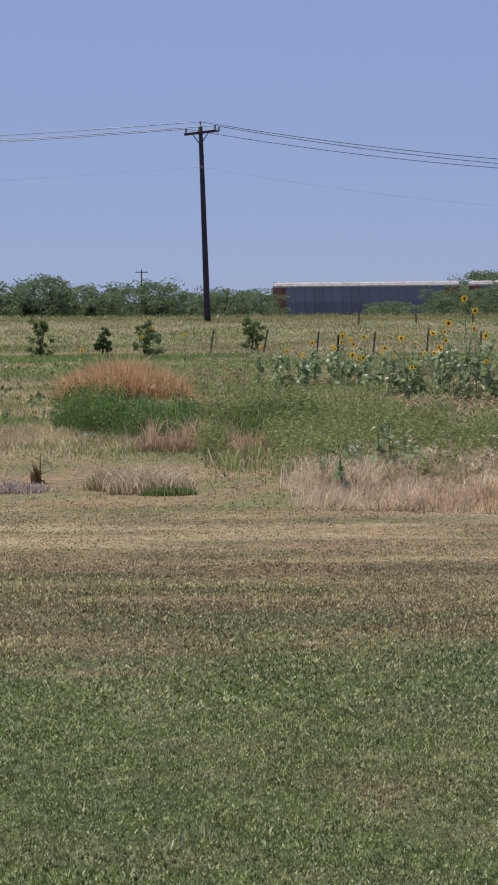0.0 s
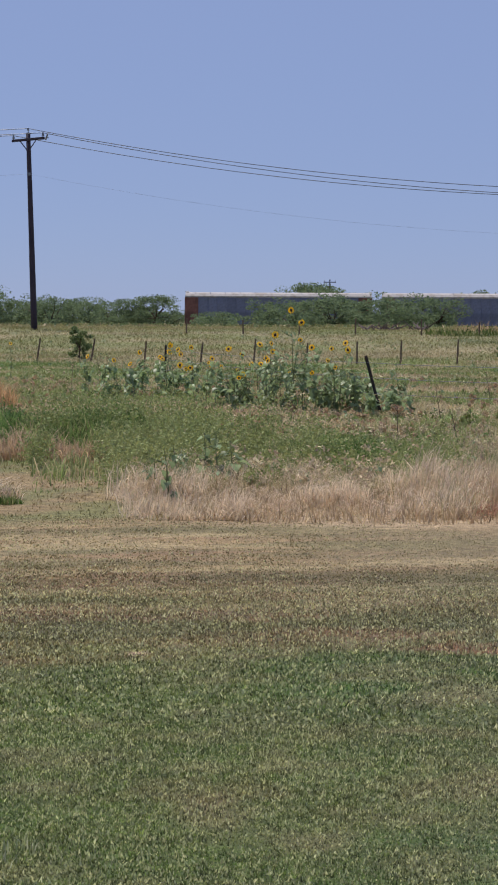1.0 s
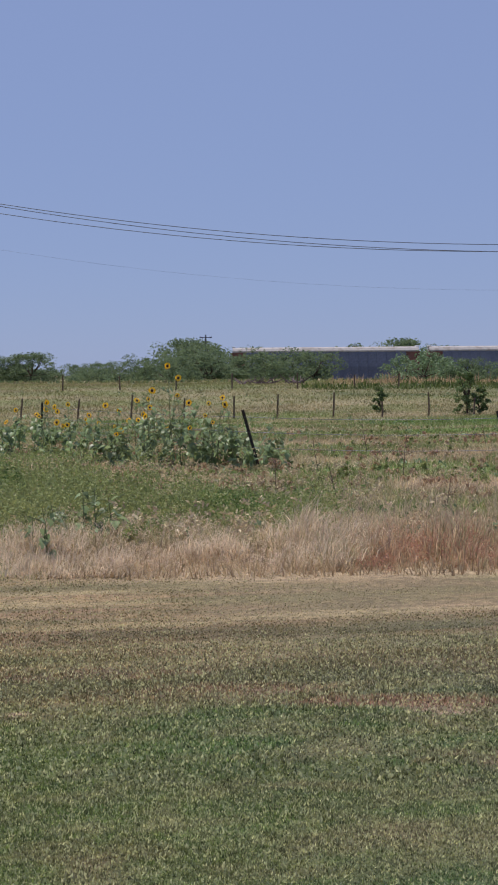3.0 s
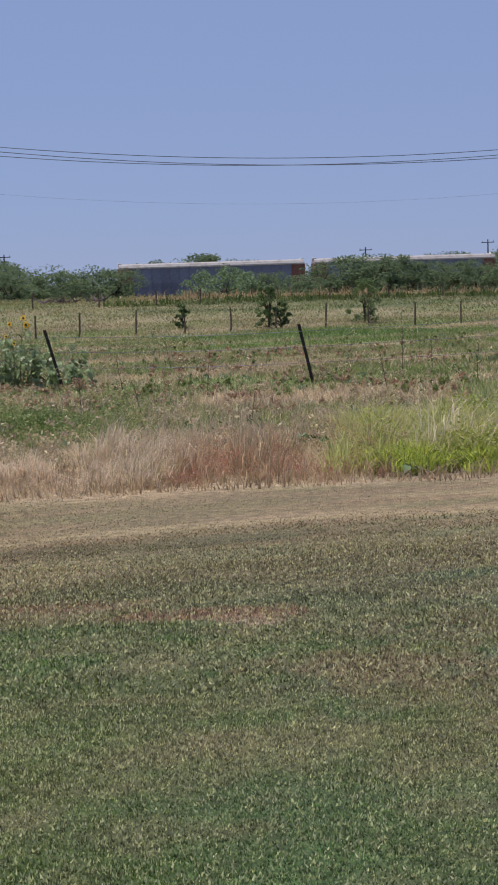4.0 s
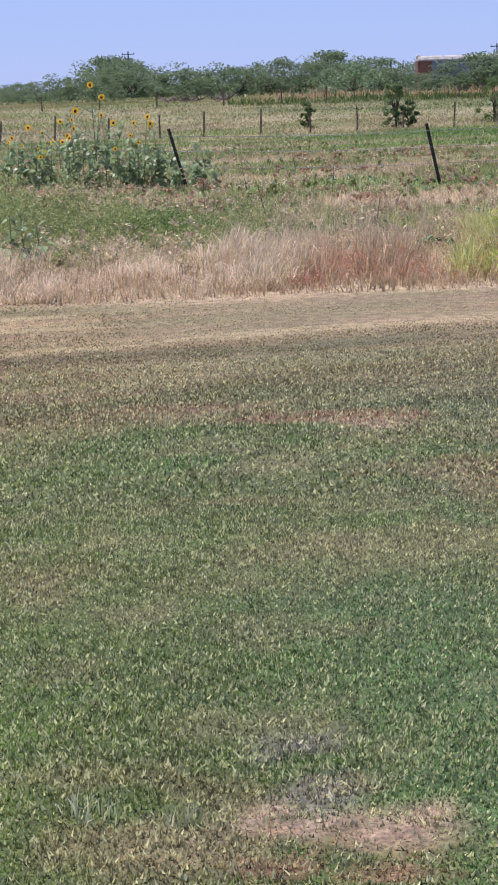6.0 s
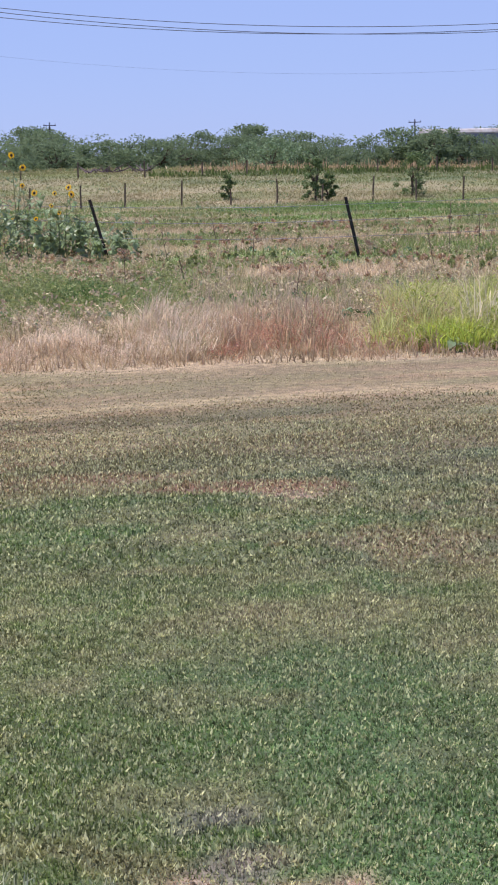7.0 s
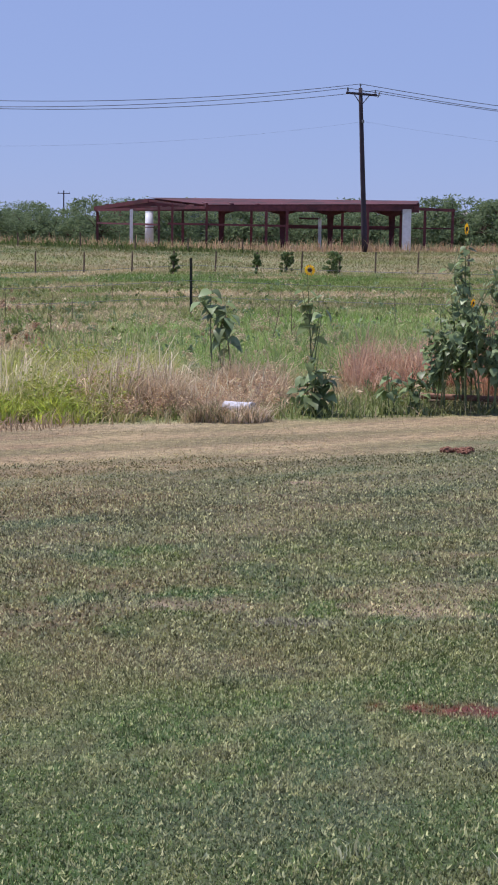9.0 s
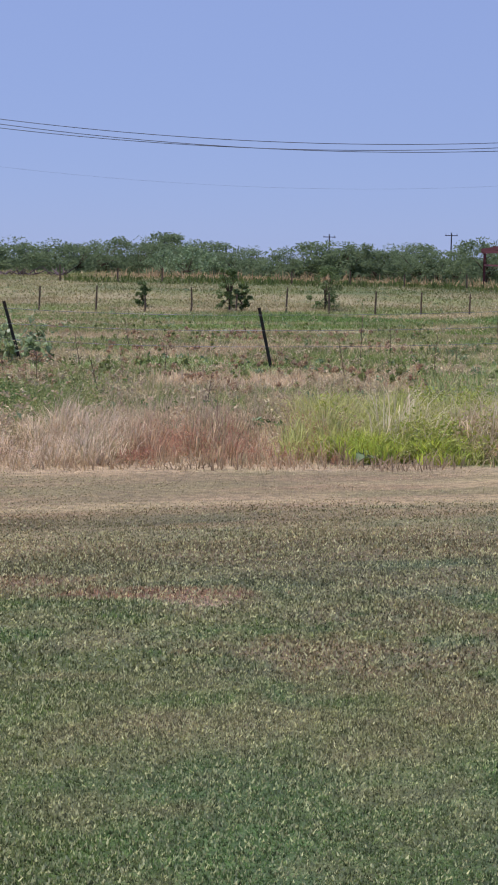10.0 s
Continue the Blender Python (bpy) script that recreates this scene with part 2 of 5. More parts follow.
def blades(name, x, y, height, width, tint, lean=0.5, bent=False, seed=1, wind=0.0, tip_tint=None, tip_mix=0.0, mat=None, droop=0.0):
    """A blade of grass at each place; bent ones have a knee."""
    r = np.random.RandomState(seed)
    n = len(x)
    z = ground_z(x, y) - 0.005
    a = r.rand(n) * 2 * np.pi
    face = r.rand(n) * 2 * np.pi
    off = height * lean * np.minimum(np.abs(r.randn(n)) * 0.7, 1.3)
    dx, dy = np.cos(a) * off + wind * height, np.sin(a) * off
    wx, wy = np.cos(face) * width / 2, np.sin(face) * width / 2
    base = np.c_[x, y, z]
    side = np.c_[wx, wy, np.zeros(n)]
    tip = base + np.c_[dx, dy, np.maximum(height - droop * off * r.rand(n), 0.35 * height)]
    ends = tint if tip_tint is None else tint * (1 - tip_mix) + np.array(tip_tint) * tip_mix
    if not bent:
        v = np.stack([base - side, base + side, tip], 1).reshape(-1, 3)
        f = np.arange(3 * n).reshape(n, 3)
        c = np.stack([tint, tint, ends], 1).reshape(-1, 3)
    else:
        mid = base + np.c_[dx * 0.3, dy * 0.3, height * 0.62]
        v = np.stack([base - side, base + side, mid - side * 0.75, mid + side * 0.75, tip], 1).reshape(-1, 3)
        i = np.arange(n)[:, None] * 5
        f = np.concatenate([i + [0, 1, 3], i + [0, 3, 2], i + [2, 3, 4]], 1).reshape(-1, 3)
        c = np.stack([tint, tint, (tint + ends) / 2, (tint + ends) / 2, ends], 1).reshape(-1, 3)
    return new(name, raw_mesh(name, v, f, mat or M_BLADE, c))


def scatter(n, az0, az1, d0, d1, seed, power=1.0):
    """Places in a sector, even over its area (power 1) or crowding nearer."""
    r = np.random.RandomState(seed)
    az = np.radians(az0 + (az1 - az0) * r.rand(n))
    d = np.sqrt(d0 ** 2 + (d1 ** 2 - d0 ** 2) * r.rand(n) ** power)
    return d * np.sin(az), d * np.cos(az)


# ---- ground ----
C_GREEN, C_OLIVE, C_STRAW = np.array(srgb(90, 116, 44)), np.array(srgb(132, 126, 78)), np.array(srgb(162, 144, 112))
C_BROWN, C_PINK, C_RED = np.array(srgb(142, 118, 88)), np.array(srgb(202, 172, 148)), np.array(srgb(162, 120, 96))
C_GREY = np.array(srgb(150, 138, 132))
C_DARKRED, C_DEEP, C_RUSTY = np.array(srgb(122, 54, 46)), np.array(srgb(74, 98, 38)), np.array(srgb(156, 114, 88))


def blot(x, y, az, d, rx, ry, seed=0):
    """0 to 1: an uneven patch round a place, rx wide and ry deep."""
    q = np.hypot((np.arctan2(x, y) - radians(az)) * d / rx, (np.hypot(x, y) - d) / ry)
    return smooth(1.25, 0.6, q + 0.9 * (fbm(x, y, 0.7, 40 + seed) - 0.5) + 1.3 * (fbm(x, y, 0.09 + 0.25 * ry, 42 + seed) - 0.5) + 0.7 * (vnoise(x, y, 0.07, 41 + seed) - 0.5))


def mix(a, b, f):
    return a * (1 - f[:, None]) + b * f[:, None]


# dry or bare spots in the lawn: heading, distance, half width, half depth, colour, strength
LAWN_SPOTS = (
    (27.0, 8.2, 0.9, 0.35, C_BROWN, 0.5), (33.0, 7.0, 1.0, 0.4, C_OLIVE, 0.45), (29.5, 6.6, 0.5, 0.2, C_STRAW, 0.4), (14.6, 8.65, 0.3, 0.06, C_PINK, 0.7), (16.0, 8.6, 0.2, 0.05, C_PINK, 0.7),     (15.2, 8.75, 0.42, 0.16, C_RED, 0.8), (16.4, 8.5, 0.15, 0.06, C_PINK, 0.9), (21.5, 7.4, 0.5, 0.4, C_BROWN, 0.75),
    (39.45, 6.0, 0.36, 0.085, C_DARKRED, 1.0), (38.4, 8.0, 0.5, 0.2, C_STRAW, 0.6), (37.0, 7.6, 0.35, 0.15, C_PINK, 0.6), (43.0, 7.6, 0.3, 0.2, C_PINK, 0.7),
    (12.8, 3.7, 0.13, 0.07, C_RED, 0.9), (14.6, 3.95, 0.14, 0.06, C_BROWN, 0.8), (10.3, 3.6, 0.2, 0.14, C_STRAW, 0.7), (16.5, 3.65, 0.16, 0.08, C_RED, 0.8),
    (17.5, 6.2, 0.7, 0.3, C_STRAW, 0.4), (12.5, 5.7, 0.3, 0.12, C_BROWN, 0.35), (-5.5, 7.9, 0.32, 0.12, C_STRAW, 0.6), (33.5, 10.5, 0.35, 0.15, C_STRAW, 0.6),
    (2.2, 8.5, 0.08, 0.05, C_PINK, 0.8), (4.5, 6.0, 0.3, 0.14, C_BROWN, 0.4), (12.0, 6.9, 0.22, 0.08, C_STRAW, 0.5), (29.5, 7.6, 0.4, 0.15, C_PINK, 0.4),
    (7.0, 3.62, 0.25, 0.2, C_BROWN, 0.5), (9.5, 3.7, 0.22, 0.16, C_STRAW, 0.5), (11.2, 3.9, 0.16, 0.1, C_BROWN, 0.5), (13.4, 4.2, 0.12, 0.09, C_GREY, 0.75), (14.2, 3.9, 0.14, 0.12, C_GREY, 0.6), (17.2, 3.72, 0.12, 0.08, C_PINK, 0.6), (12.6, 3.78, 0.07, 0.045, C_PINK, 0.95), (13.6, 3.7, 0.06, 0.05, C_PINK, 0.9), (18.4, 3.78, 0.05, 0.04, C_PINK, 0.9), (12.8, 3.5, 0.2, 0.05, C_RED, 0.8), (16.2, 3.46, 0.25, 0.04, C_RED, 0.8), (7.2, 4.05, 0.2, 0.1, C_BROWN, 0.4), (42.2, 7.45, 0.3, 0.1, C_GREY, 0.6), (37.0, 9.0, 0.3, 0.08, C_PINK, 0.35), (32.5, 7.3, 0.2, 0.08, C_GREY, 0.6), (24.0, 6.9, 0.5, 0.25, C_BROWN, 0.5), (33.1, 11.5, 0.17, 0.03, C_PINK, 0.7), (31.4, 10.9, 0.2, 0.03, C_PINK, 0.5), (37.5, 9.6, 0.5, 0.06, C_STRAW, 0.6), (6.0, 8.4, 0.12, 0.06, C_STRAW, 0.5), (28.0, 9.2, 0.3, 0.06, C_STRAW, 0.4), (31.0, 9.6, 0.5, 0.2, C_STRAW, 0.5), (10.0, 9.1, 0.5, 0.15, C_RED, 0.45), (5.0, 9.6, 0.6, 0.2, C_RED, 0.4), (8.5, 10.3, 0.6, 0.2, C_BROWN, 0.5))


def lawn_tint(x, y):
    n = len(x)
    streak = vnoise(x * 0.22, y, 0.3, 23) - 0.5
    s = deep(x, y) + 1.2 * (fbm(x * 0.6, y, 1.5, 1) - 0.5) + 0.5 * streak
    right = smooth(0.6, 3.6, x)
    c = np.tile(C_GREEN, (n, 1))
    c = mix(c, np.array(srgb(84, 116, 64)), smooth(0.2, 1.8, x) * (0.45 + 0.4 * smooth(6.5, 5.0, np.hypot(x, y))))
    # wear in the green part: straw, brown and deep green at several sizes
    patchy = 0.25 + 0.6 * right * smooth(5.2, 6.4, s)
    c = mix(c, C_OLIVE, smooth(0.45, 0.65, fbm(x * 0.8, y, 0.8, 12)) * 0.6 * patchy)
    c = mix(c, C_BROWN, smooth(0.5, 0.68, fbm(x * 0.7, y, 0.4, 13)) * 0.5 * patchy)
    c = mix(c, C_STRAW, smooth(0.52, 0.7, fbm(x * 0.7, y, 0.22, 15)) * 0.4)
    c = mix(c, np.array(srgb(96, 112, 92)), smooth(0.5, 0.66, fbm(x * 0.8, y, 0.25, 16)) * 0.45 * right)
    c = mix(c, np.array(srgb(134, 112, 92)), smooth(0.54, 0.7, fbm(x * 0.8, y, 0.18, 17)) * (0.12 + 0.4 * right * smooth(5.8, 6.8, s)))
    c = mix(c, C_DEEP, smooth(0.5, 0.7, fbm(x, y, 0.6, 19)) * 0.5)
    # belt of half-dry grass: olive and tan to the west, grey-green with worn streaks to the east
    belt = smooth(7.9, 9.0, s + 0.9 * (fbm(x * 0.3, y, 0.8, 52) - 0.5))
    west = mix(np.tile(np.array(srgb(148, 120, 84)), (n, 1)), np.array(srgb(110, 110, 62)), smooth(0.46, 0.6, fbm(x * 0.3, y, 0.5, 58)) * smooth(11.6, 9.6, s) * 0.65)
    east = mix(np.tile(np.array(srgb(108, 112, 80)), (n, 1)), np.array(srgb(144, 124, 92)), smooth(0.46, 0.58, fbm(x * 0.3, y, 0.55, 59)) * 0.8)
    east = mix(east, np.array(srgb(80, 100, 72)), smooth(0.5, 0.62, fbm(x * 0.25, y, 0.6, 60)) * 0.7)
    c = mix(c, west * (1 - right[:, None]) + east * right[:, None], belt * 0.85)
    c = mix(c, C_RUSTY, smooth(0.5, 0.66, fbm(x * 0.4, y * 1.2, 0.7, 27)) * belt * smooth(11.4, 10.2, s) * (0.75 - 0.5 * right))
    c = mix(c, C_STRAW, smooth(0.1, 0.3, vnoise(x * 0.3, y, 0.16, 24) - 0.5) * belt * (0.55 - 0.2 * right))
    # straw strip along the pasture's edge, ragged where the mower turned
    edge = 10.7 + 1.15 * right
    strip = smooth(edge, edge + 1.5 - 1.0 * right, s)
    c = mix(c, np.array(srgb(148, 126, 92)), strip * 0.85 * (1 - right))
    c = mix(c, np.array(srgb(152, 128, 100)), strip * 0.85 * right)
    c = mix(c, np.array(srgb(168, 150, 114)), smooth(0.5, 0.68, fbm(x * 0.16, y, 0.7, 48)) * strip * 0.4)
    c = mix(c, np.array(srgb(138, 108, 84)), smooth(0.48, 0.62, fbm(x * 0.2, y, 0.4, 49)) * smooth(9.6, 11.2, s) * (0.55 - 0.3 * right))
    c = mix(c, np.array(srgb(122, 116, 80)), smooth(0.5, 0.62, fbm(x * 0.2, y, 0.35, 50)) * strip * 0.5)
    # swaths left by the mower: dry and darker streaks
    swath, strong = fbm(x * 0.12, y, 0.3, 56), belt * (1 - 0.4 * right)
    c = mix(c, np.array(srgb(178, 162, 122)), smooth(0.53, 0.66, swath) * strong * 0.5)
    c = mix(c, np.array(srgb(104, 98, 64)), smooth(0.47, 0.36, swath) * strong * 0.5)
    for k, (az, d, rx, ry, col, f) in enumerate(LAWN_SPOTS):
        c = mix(c, col, blot(x, y, az, d, rx, ry, k) * f)
    return c


def field_tint(x, y):
    s, az = deep(x, y), np.degrees(np.arctan2(x, y))
    far = smooth(30, 45, s)
    n1, n2 = fbm(x * 0.6, y, 2.6, 31), fbm(x * 0.7, y, 1.5, 35)
    n3, n4 = fbm(x * 0.4, y, 2.6, 38), fbm(x * 0.38, y, 3.2, 42)
    n5, n6 = fbm(x * 0.6, y, 0.8, 39), fbm(x * 0.5, y, 0.9, 46)
    c = np.tile(np.array(srgb(162, 148, 114)), (len(x), 1))
    c = mix(c, np.array(srgb(188, 166, 140)), smooth(0.45, 0.58, n1) * (0.85 - 0.4 * far))
    c = mix(c, np.array(srgb(104, 124, 62)), smooth(0.46, 0.56, n2) * (0.85 - 0.25 * far))
    c = mix(c, np.array(srgb(136, 114, 88)), smooth(0.54, 0.64, n5) * (0.5 - 0.25 * far))
    c = mix(c, np.array(srgb(100, 112, 64)), smooth(0.54, 0.64, n6) * 0.45)
    c = mix(c, np.array(srgb(154, 140, 106)), smooth(0.44, 0.56, n3) * far * 0.65)
    c = mix(c, np.array(srgb(100, 122, 60)), smooth(0.47, 0.56, n4) * far * 0.8)
    c = mix(c, np.array(srgb(130, 124, 86)), far * 0.35)
    swath, mid = fbm(x * 0.4, y, 1.8, 57), smooth(20, 26, s)
    c = mix(c, np.array(srgb(102, 128, 58)), smooth(0.52, 0.6, swath) * mid * 0.65)
    c = mix(c, np.array(srgb(188, 168, 138)), smooth(0.46, 0.36, swath) * mid * 0.6)
    # straw litter under the tall grass of the edge
    c = mix(c, np.array(srgb(176, 152, 124)), smooth(16.8, 15.4, s) * smooth(21.5, 19.0, az) * smooth(0.5, 2.0, az) * 0.9)
    # fresher behind the right side's fence
    g = smooth(24, 28, az) * smooth(17, 20, s) * smooth(36, 28, s)
    c = mix(c, np.array(srgb(122, 150, 78)), g * 0.85)
    mown = smooth(1.5, 0.3, x + 1.2 * (fbm(x, y, 1.0, 44) - 0.5)) * smooth(20.5, 18.5, s)
    c = mix(c, mix(np.tile(np.array(srgb(138, 116, 84)), (len(x), 1)), np.array(srgb(118, 114, 72)), smooth(0.45, 0.62, fbm(x * 0.35, y, 0.6, 45))), mown * 0.9)
    # green strip along the far fence, dark green bank and brown crest
    c = mix(c, np.array(srgb(90, 118, 56)), smooth(50, 55, s + 6 * (n4 - 0.5)) * smooth(65, 61, s) * smooth(0.4, 0.54, n1) * 0.85)
    c = mix(c, np.array(srgb(124, 118, 80)), smooth(62, 70, s) * 0.6)
    bank = smooth(12, 13.5, az) * smooth(33, 31, az)
    c = mix(c, np.array(srgb(76, 90, 44)), smooth(77, 80, s + 8 * (n3 - 0.5)) * smooth(90, 87, s) * bank * (0.35 + 0.5 * smooth(0.4, 0.55, n1)))
    c = mix(c, np.array(srgb(160, 138, 106)), smooth(87, 91, s) * smooth(12, 14, az) * 0.85)
    c = mix(c, np.array(srgb(92, 104, 66)), smooth(108, 120, s))
    return c


def all_tint(x, y):
    s = deep(x, y) + 0.5 * (fbm(x, y, 1.2, 51) - 0.5)
    return mix(lawn_tint(x, y), np.ones(3), np.zeros(len(x))) * (1 - smooth(13.8, 14.4, s))[:, None] + field_tint(x, y) * smooth(13.8, 14.4, s)[:, None]


def far_and_behind(x, y, c):
    """Even tones where the sheet's mesh is coarse: beside and behind the view, and far off."""
    az = np.degrees(np.arctan2(x, y))
    out = np.maximum(np.maximum(smooth(-12, -30, az), smooth(48, 66, az)), smooth(120, 200, np.hypot(x, y)))
    s = deep(x, y)
    even = mix(np.tile(np.array(srgb(104, 114, 66)), (len(x), 1)), np.array(srgb(146, 140, 96)), smooth(10, 16, s))
    return mix(c, even, out)


def build_ground():
    xs = np.unique(np.r_[-2500, -900, -400, -200, np.arange(-120, -16, 4.0), np.arange(-16, -3, 0.5), np.arange(-3, 14, 0.1), np.arange(14, 40, 0.5), np.arange(40, 160, 4.0), 200, 300, 500, 1000, 2500])
    ys = np.unique(np.r_[-2500, -400, -60, -10, -2, np.arange(0, 3, 0.5), np.arange(3, 16, 0.1), np.arange(16, 40, 0.5), np.arange(40, 130, 2.0), np.arange(130, 320, 12.0), 400, 600, 1200, 3500])
    X, Y = np.meshgrid(xs, ys)
    x, y = X.ravel(), Y.ravel()
    nx, ny = len(xs), len(ys)
    i = (np.arange(ny - 1)[:, None] * nx + np.arange(nx - 1)[None]).ravel()
    f = np.c_[i, i + 1, i + nx + 1, i + nx]
    # tint lowered under the green lawn: shade between the blades put into the soil's colour
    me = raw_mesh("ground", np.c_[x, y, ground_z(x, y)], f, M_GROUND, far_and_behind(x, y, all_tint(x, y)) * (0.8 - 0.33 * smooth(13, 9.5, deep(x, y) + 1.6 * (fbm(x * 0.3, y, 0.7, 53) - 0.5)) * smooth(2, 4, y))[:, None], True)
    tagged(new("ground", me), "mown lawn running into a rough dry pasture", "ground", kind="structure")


def build_lawn():
    xs, ys, hs, ws = [], [], [], []
    for n, d0, d1, w, h, seed in ((380000, 3.2, 7.0, 0.0085, 0.0155, 1), (330000, 7.0, 12.2, 0.0125, 0.018, 2), (230000, 10.4, 17.5, 0.018, 0.018, 3)):
        x, y = scatter(n, -10, 46, d0, d1, seed)
        d = np.hypot(x, y)
        fade = smooth(12.2, 10.4, d) if seed == 2 else smooth(10.4, 12.2, d) if seed == 3 else np.ones(len(x))
        keep = (deep(x, y) < 14.5) & (np.random.RandomState(seed + 70).rand(len(x)) < fade)
        x, y = x[keep], y[keep]
        r = np.random.RandomState(seed + 50)
        xs.append(x), ys.append(y), hs.append(h * r.uniform(0.4, 1.3, len(x))), ws.append(w * r.uniform(0.6, 1.4, len(x)))
    x, y, h, w = (np.concatenate(a) for a in (xs, ys, hs, ws))
    bare = np.zeros(len(x))
    for k in (8, 12, 15):
        az, d, rx, ry = LAWN_SPOTS[k][:4]
        bare = np.maximum(bare, blot(x, y, az, d, rx, ry, k))
    r = np.random.RandomState(9)
    s = deep(x, y)
    keep = (r.rand(len(x)) > bare * 0.7) & (r.rand(len(x)) > 0.35 * smooth(11.6, 12.4, s))
    h = h * (1 - 0.55 * smooth(10.2, 12.2, s - 1.2 * smooth(1.0, 4.5, x) + 0.6 + 2.0 * (fbm(x * 0.3, y, 0.6, 54) - 0.5)) * (0.45 + 0.55 * smooth(0.5, 4.0, x)))
    x, y, h, w, s = x[keep], y[keep], h[keep] * (0.75 + 0.6 * fbm(x[keep], y[keep], 0.35, 71)), w[keep], s[keep]
    tint = lawn_tint(x, y) * (1 + (1.5 - 1.1 * smooth(10.0, 11.6, s) * (0.4 + 0.6 * smooth(0.5, 4.0, x))) * (vnoise(x, y, 0.02 + 0.04 * (s > 10.5), 81) - 0.5))[:, None] * r.uniform(0.75, 1.25, (len(x), 1))
    left = smooth(4.0, 1.0, x)
    dry = r.rand(len(x)) + 0.3 * (vnoise(x, y, 0.03, 83) - 0.5) + 0.2 * smooth(10, 11.5, s)
    tint = np.where((dry < 0.34)[:, None], tint * 0.3 + 0.7 * np.array(srgb(228, 224, 172)), tint)
    w = w * np.where(dry < 0.3, 1.45, 1.0)
    # top of the range isn't dry: blades darkened to stand for shaded gaps
    tint = np.where(((dry > 0.78) & (s < 10.8 + 0.5 * left))[:, None], tint * 0.46, tint)
    far_side = s + 2.0 * (fbm(x * 0.3, y, 0.6, 55) - 0.5) >= 11.6
    for name, mat, pick, label in (("lawn_grass", M_BLADE, ~far_side, "short mown lawn, green with dry specks"), ("dry_lawn_grass", M_BLADE_FAR, far_side, "short dry straw lawn along the pasture's edge")):
        tagged(blades(name, x[pick], y[pick], h[pick], w[pick], tint[pick], 0.8, False, 4, 0.0, srgb(206, 210, 152), 0.2, mat), label, "grass", kind="stuff")


def build_field():
    near, far = ((80000, 14, 24, 0.011, 0.11, 11), (140000, 24, 45, 0.016, 0.1, 12)), ((150000, 45, 72, 0.026, 0.085, 13), (120000, 72, 105, 0.036, 0.08, 14), (25000, 105, 190, 0.14, 0.18, 15))
    for name, mat, bands, label in (("pasture_grass", M_BLADE_TALL, near, "rough mixed pasture grass, half dry and half green"), ("far_pasture_grass", M_BLADE_FAR, far, "distant pasture grass in straw and green bands")):
        xs, ys, hs, ws = [], [], [], []
        for n, d0, d1, w, h, seed in bands:
            x, y = scatter(n, -12, 49, d0, d1, seed)
            s = deep(x, y)
            r = np.random.RandomState(seed + 50)
            tall = 0.35 + 1.3 * fbm(x, y, 2.5, 61)
            mown = smooth(1.5, 0.3, x) * smooth(20.5, 18.5, s)
            keep = (s > 14.1 + 0.4 * (vnoise(x, y, 0.8, 66) - 0.5)) & (r.rand(n) > 0.45 * mown)
            hh = h * r.uniform(0.5, 1.4, n) * tall * (1 - 0.8 * mown)
            xs.append(x[keep]), ys.append(y[keep]), hs.append(hh[keep]), ws.append((w * r.uniform(0.6, 1.4, n))[keep])
        x, y, h, w = (np.concatenate(a) for a in (xs, ys, hs, ws))
        calm = 1.0 if mat is M_BLADE_TALL else 0.4
        tint = field_tint(x, y) * (1.06 + calm * (0.5 * vnoise(x, y, 0.25, 85) - 0.25))[:, None]
        r = np.random.RandomState(19)
        dry = r.rand(len(x))[:, None]
        tint = np.where(dry < 0.1 * calm ** 2, np.array(srgb(196, 178, 146)), tint)
        tint = tint * (1 + 0.7 * (fbm(x * 0.7, y, 0.5 + 0.006 * y, 86) - 0.5))[:, None]
        tagged(blades(name, x, y, h, w, tint, 1.6 if mat is M_BLADE_TALL else 2.4, True, 24, 0.0, srgb(196, 184, 150), 0.2 * calm, mat), label, "grass", kind="stuff")


def grass_belt(name, label, n, az0, az1, s0, s1, height, width, cols, seed, lean=0.8, wind=0.06, tips=0.35):
    """Tall grass in a strip along the lawn's edge, thicker in tufts."""
    r = np.random.RandomState(seed)
    az = np.radians(r.uniform(az0, az1, n))
    s = s0 + (s1 - s0) * r.rand(n)
    y = s / (1 + 0.145 * np.tan(az))
    x = y * np.tan(az)
    tuft = fbm(x, y, 0.7, seed)
    wander = np.degrees(az) + 2.0 * (fbm(x, y, 1.2, seed + 3) - 0.5)
    ends = smooth(az0 - 0.3, az0 + 1.0, wander) * smooth(az1 + 0.3, az1 - 1.0, wander) * smooth(s1, s1 - 0.5 * (s1 - s0), s)
    fine = vnoise(x, y, 0.16, seed + 9)
    keep = (r.rand(n) < smooth(0.36, 0.6, tuft) * smooth(0.25, 0.6, fine) * 0.92 + 0.08) & (r.rand(n) < ends) & (s > s0 + 0.5 * vnoise(x, y, 0.5, seed + 5))
    x, y, tuft, fine = x[keep], y[keep], tuft[keep], fine[keep]
    s = deep(x, y)
    h = height * (0.25 + 0.95 * r.rand(len(x)) ** 1.3) * (0.05 + 1.9 * tuft) * (0.6 + 0.7 * fine) * (0.25 + 0.75 * smooth(s0, s0 + 0.9, s))
    pick = np.array(cols)[r.randint(0, len(cols), len(x))]
    pick = mix(pick, np.array(cols[0]), 0.8 * smooth(0.35, 0.65, fbm(x, y, 1.4, seed + 7))) * (0.8 + 0.45 * vnoise(x, y, 0.1, seed + 11))[:, None]
    return tagged(blades(name, x, y, h, width * r.uniform(0.6, 1.4, len(x)), pick, lean, True, seed + 1, wind, srgb(216, 200, 172), tips, M_BLADE_TALL, 0.6), label, "grass", kind="stuff")


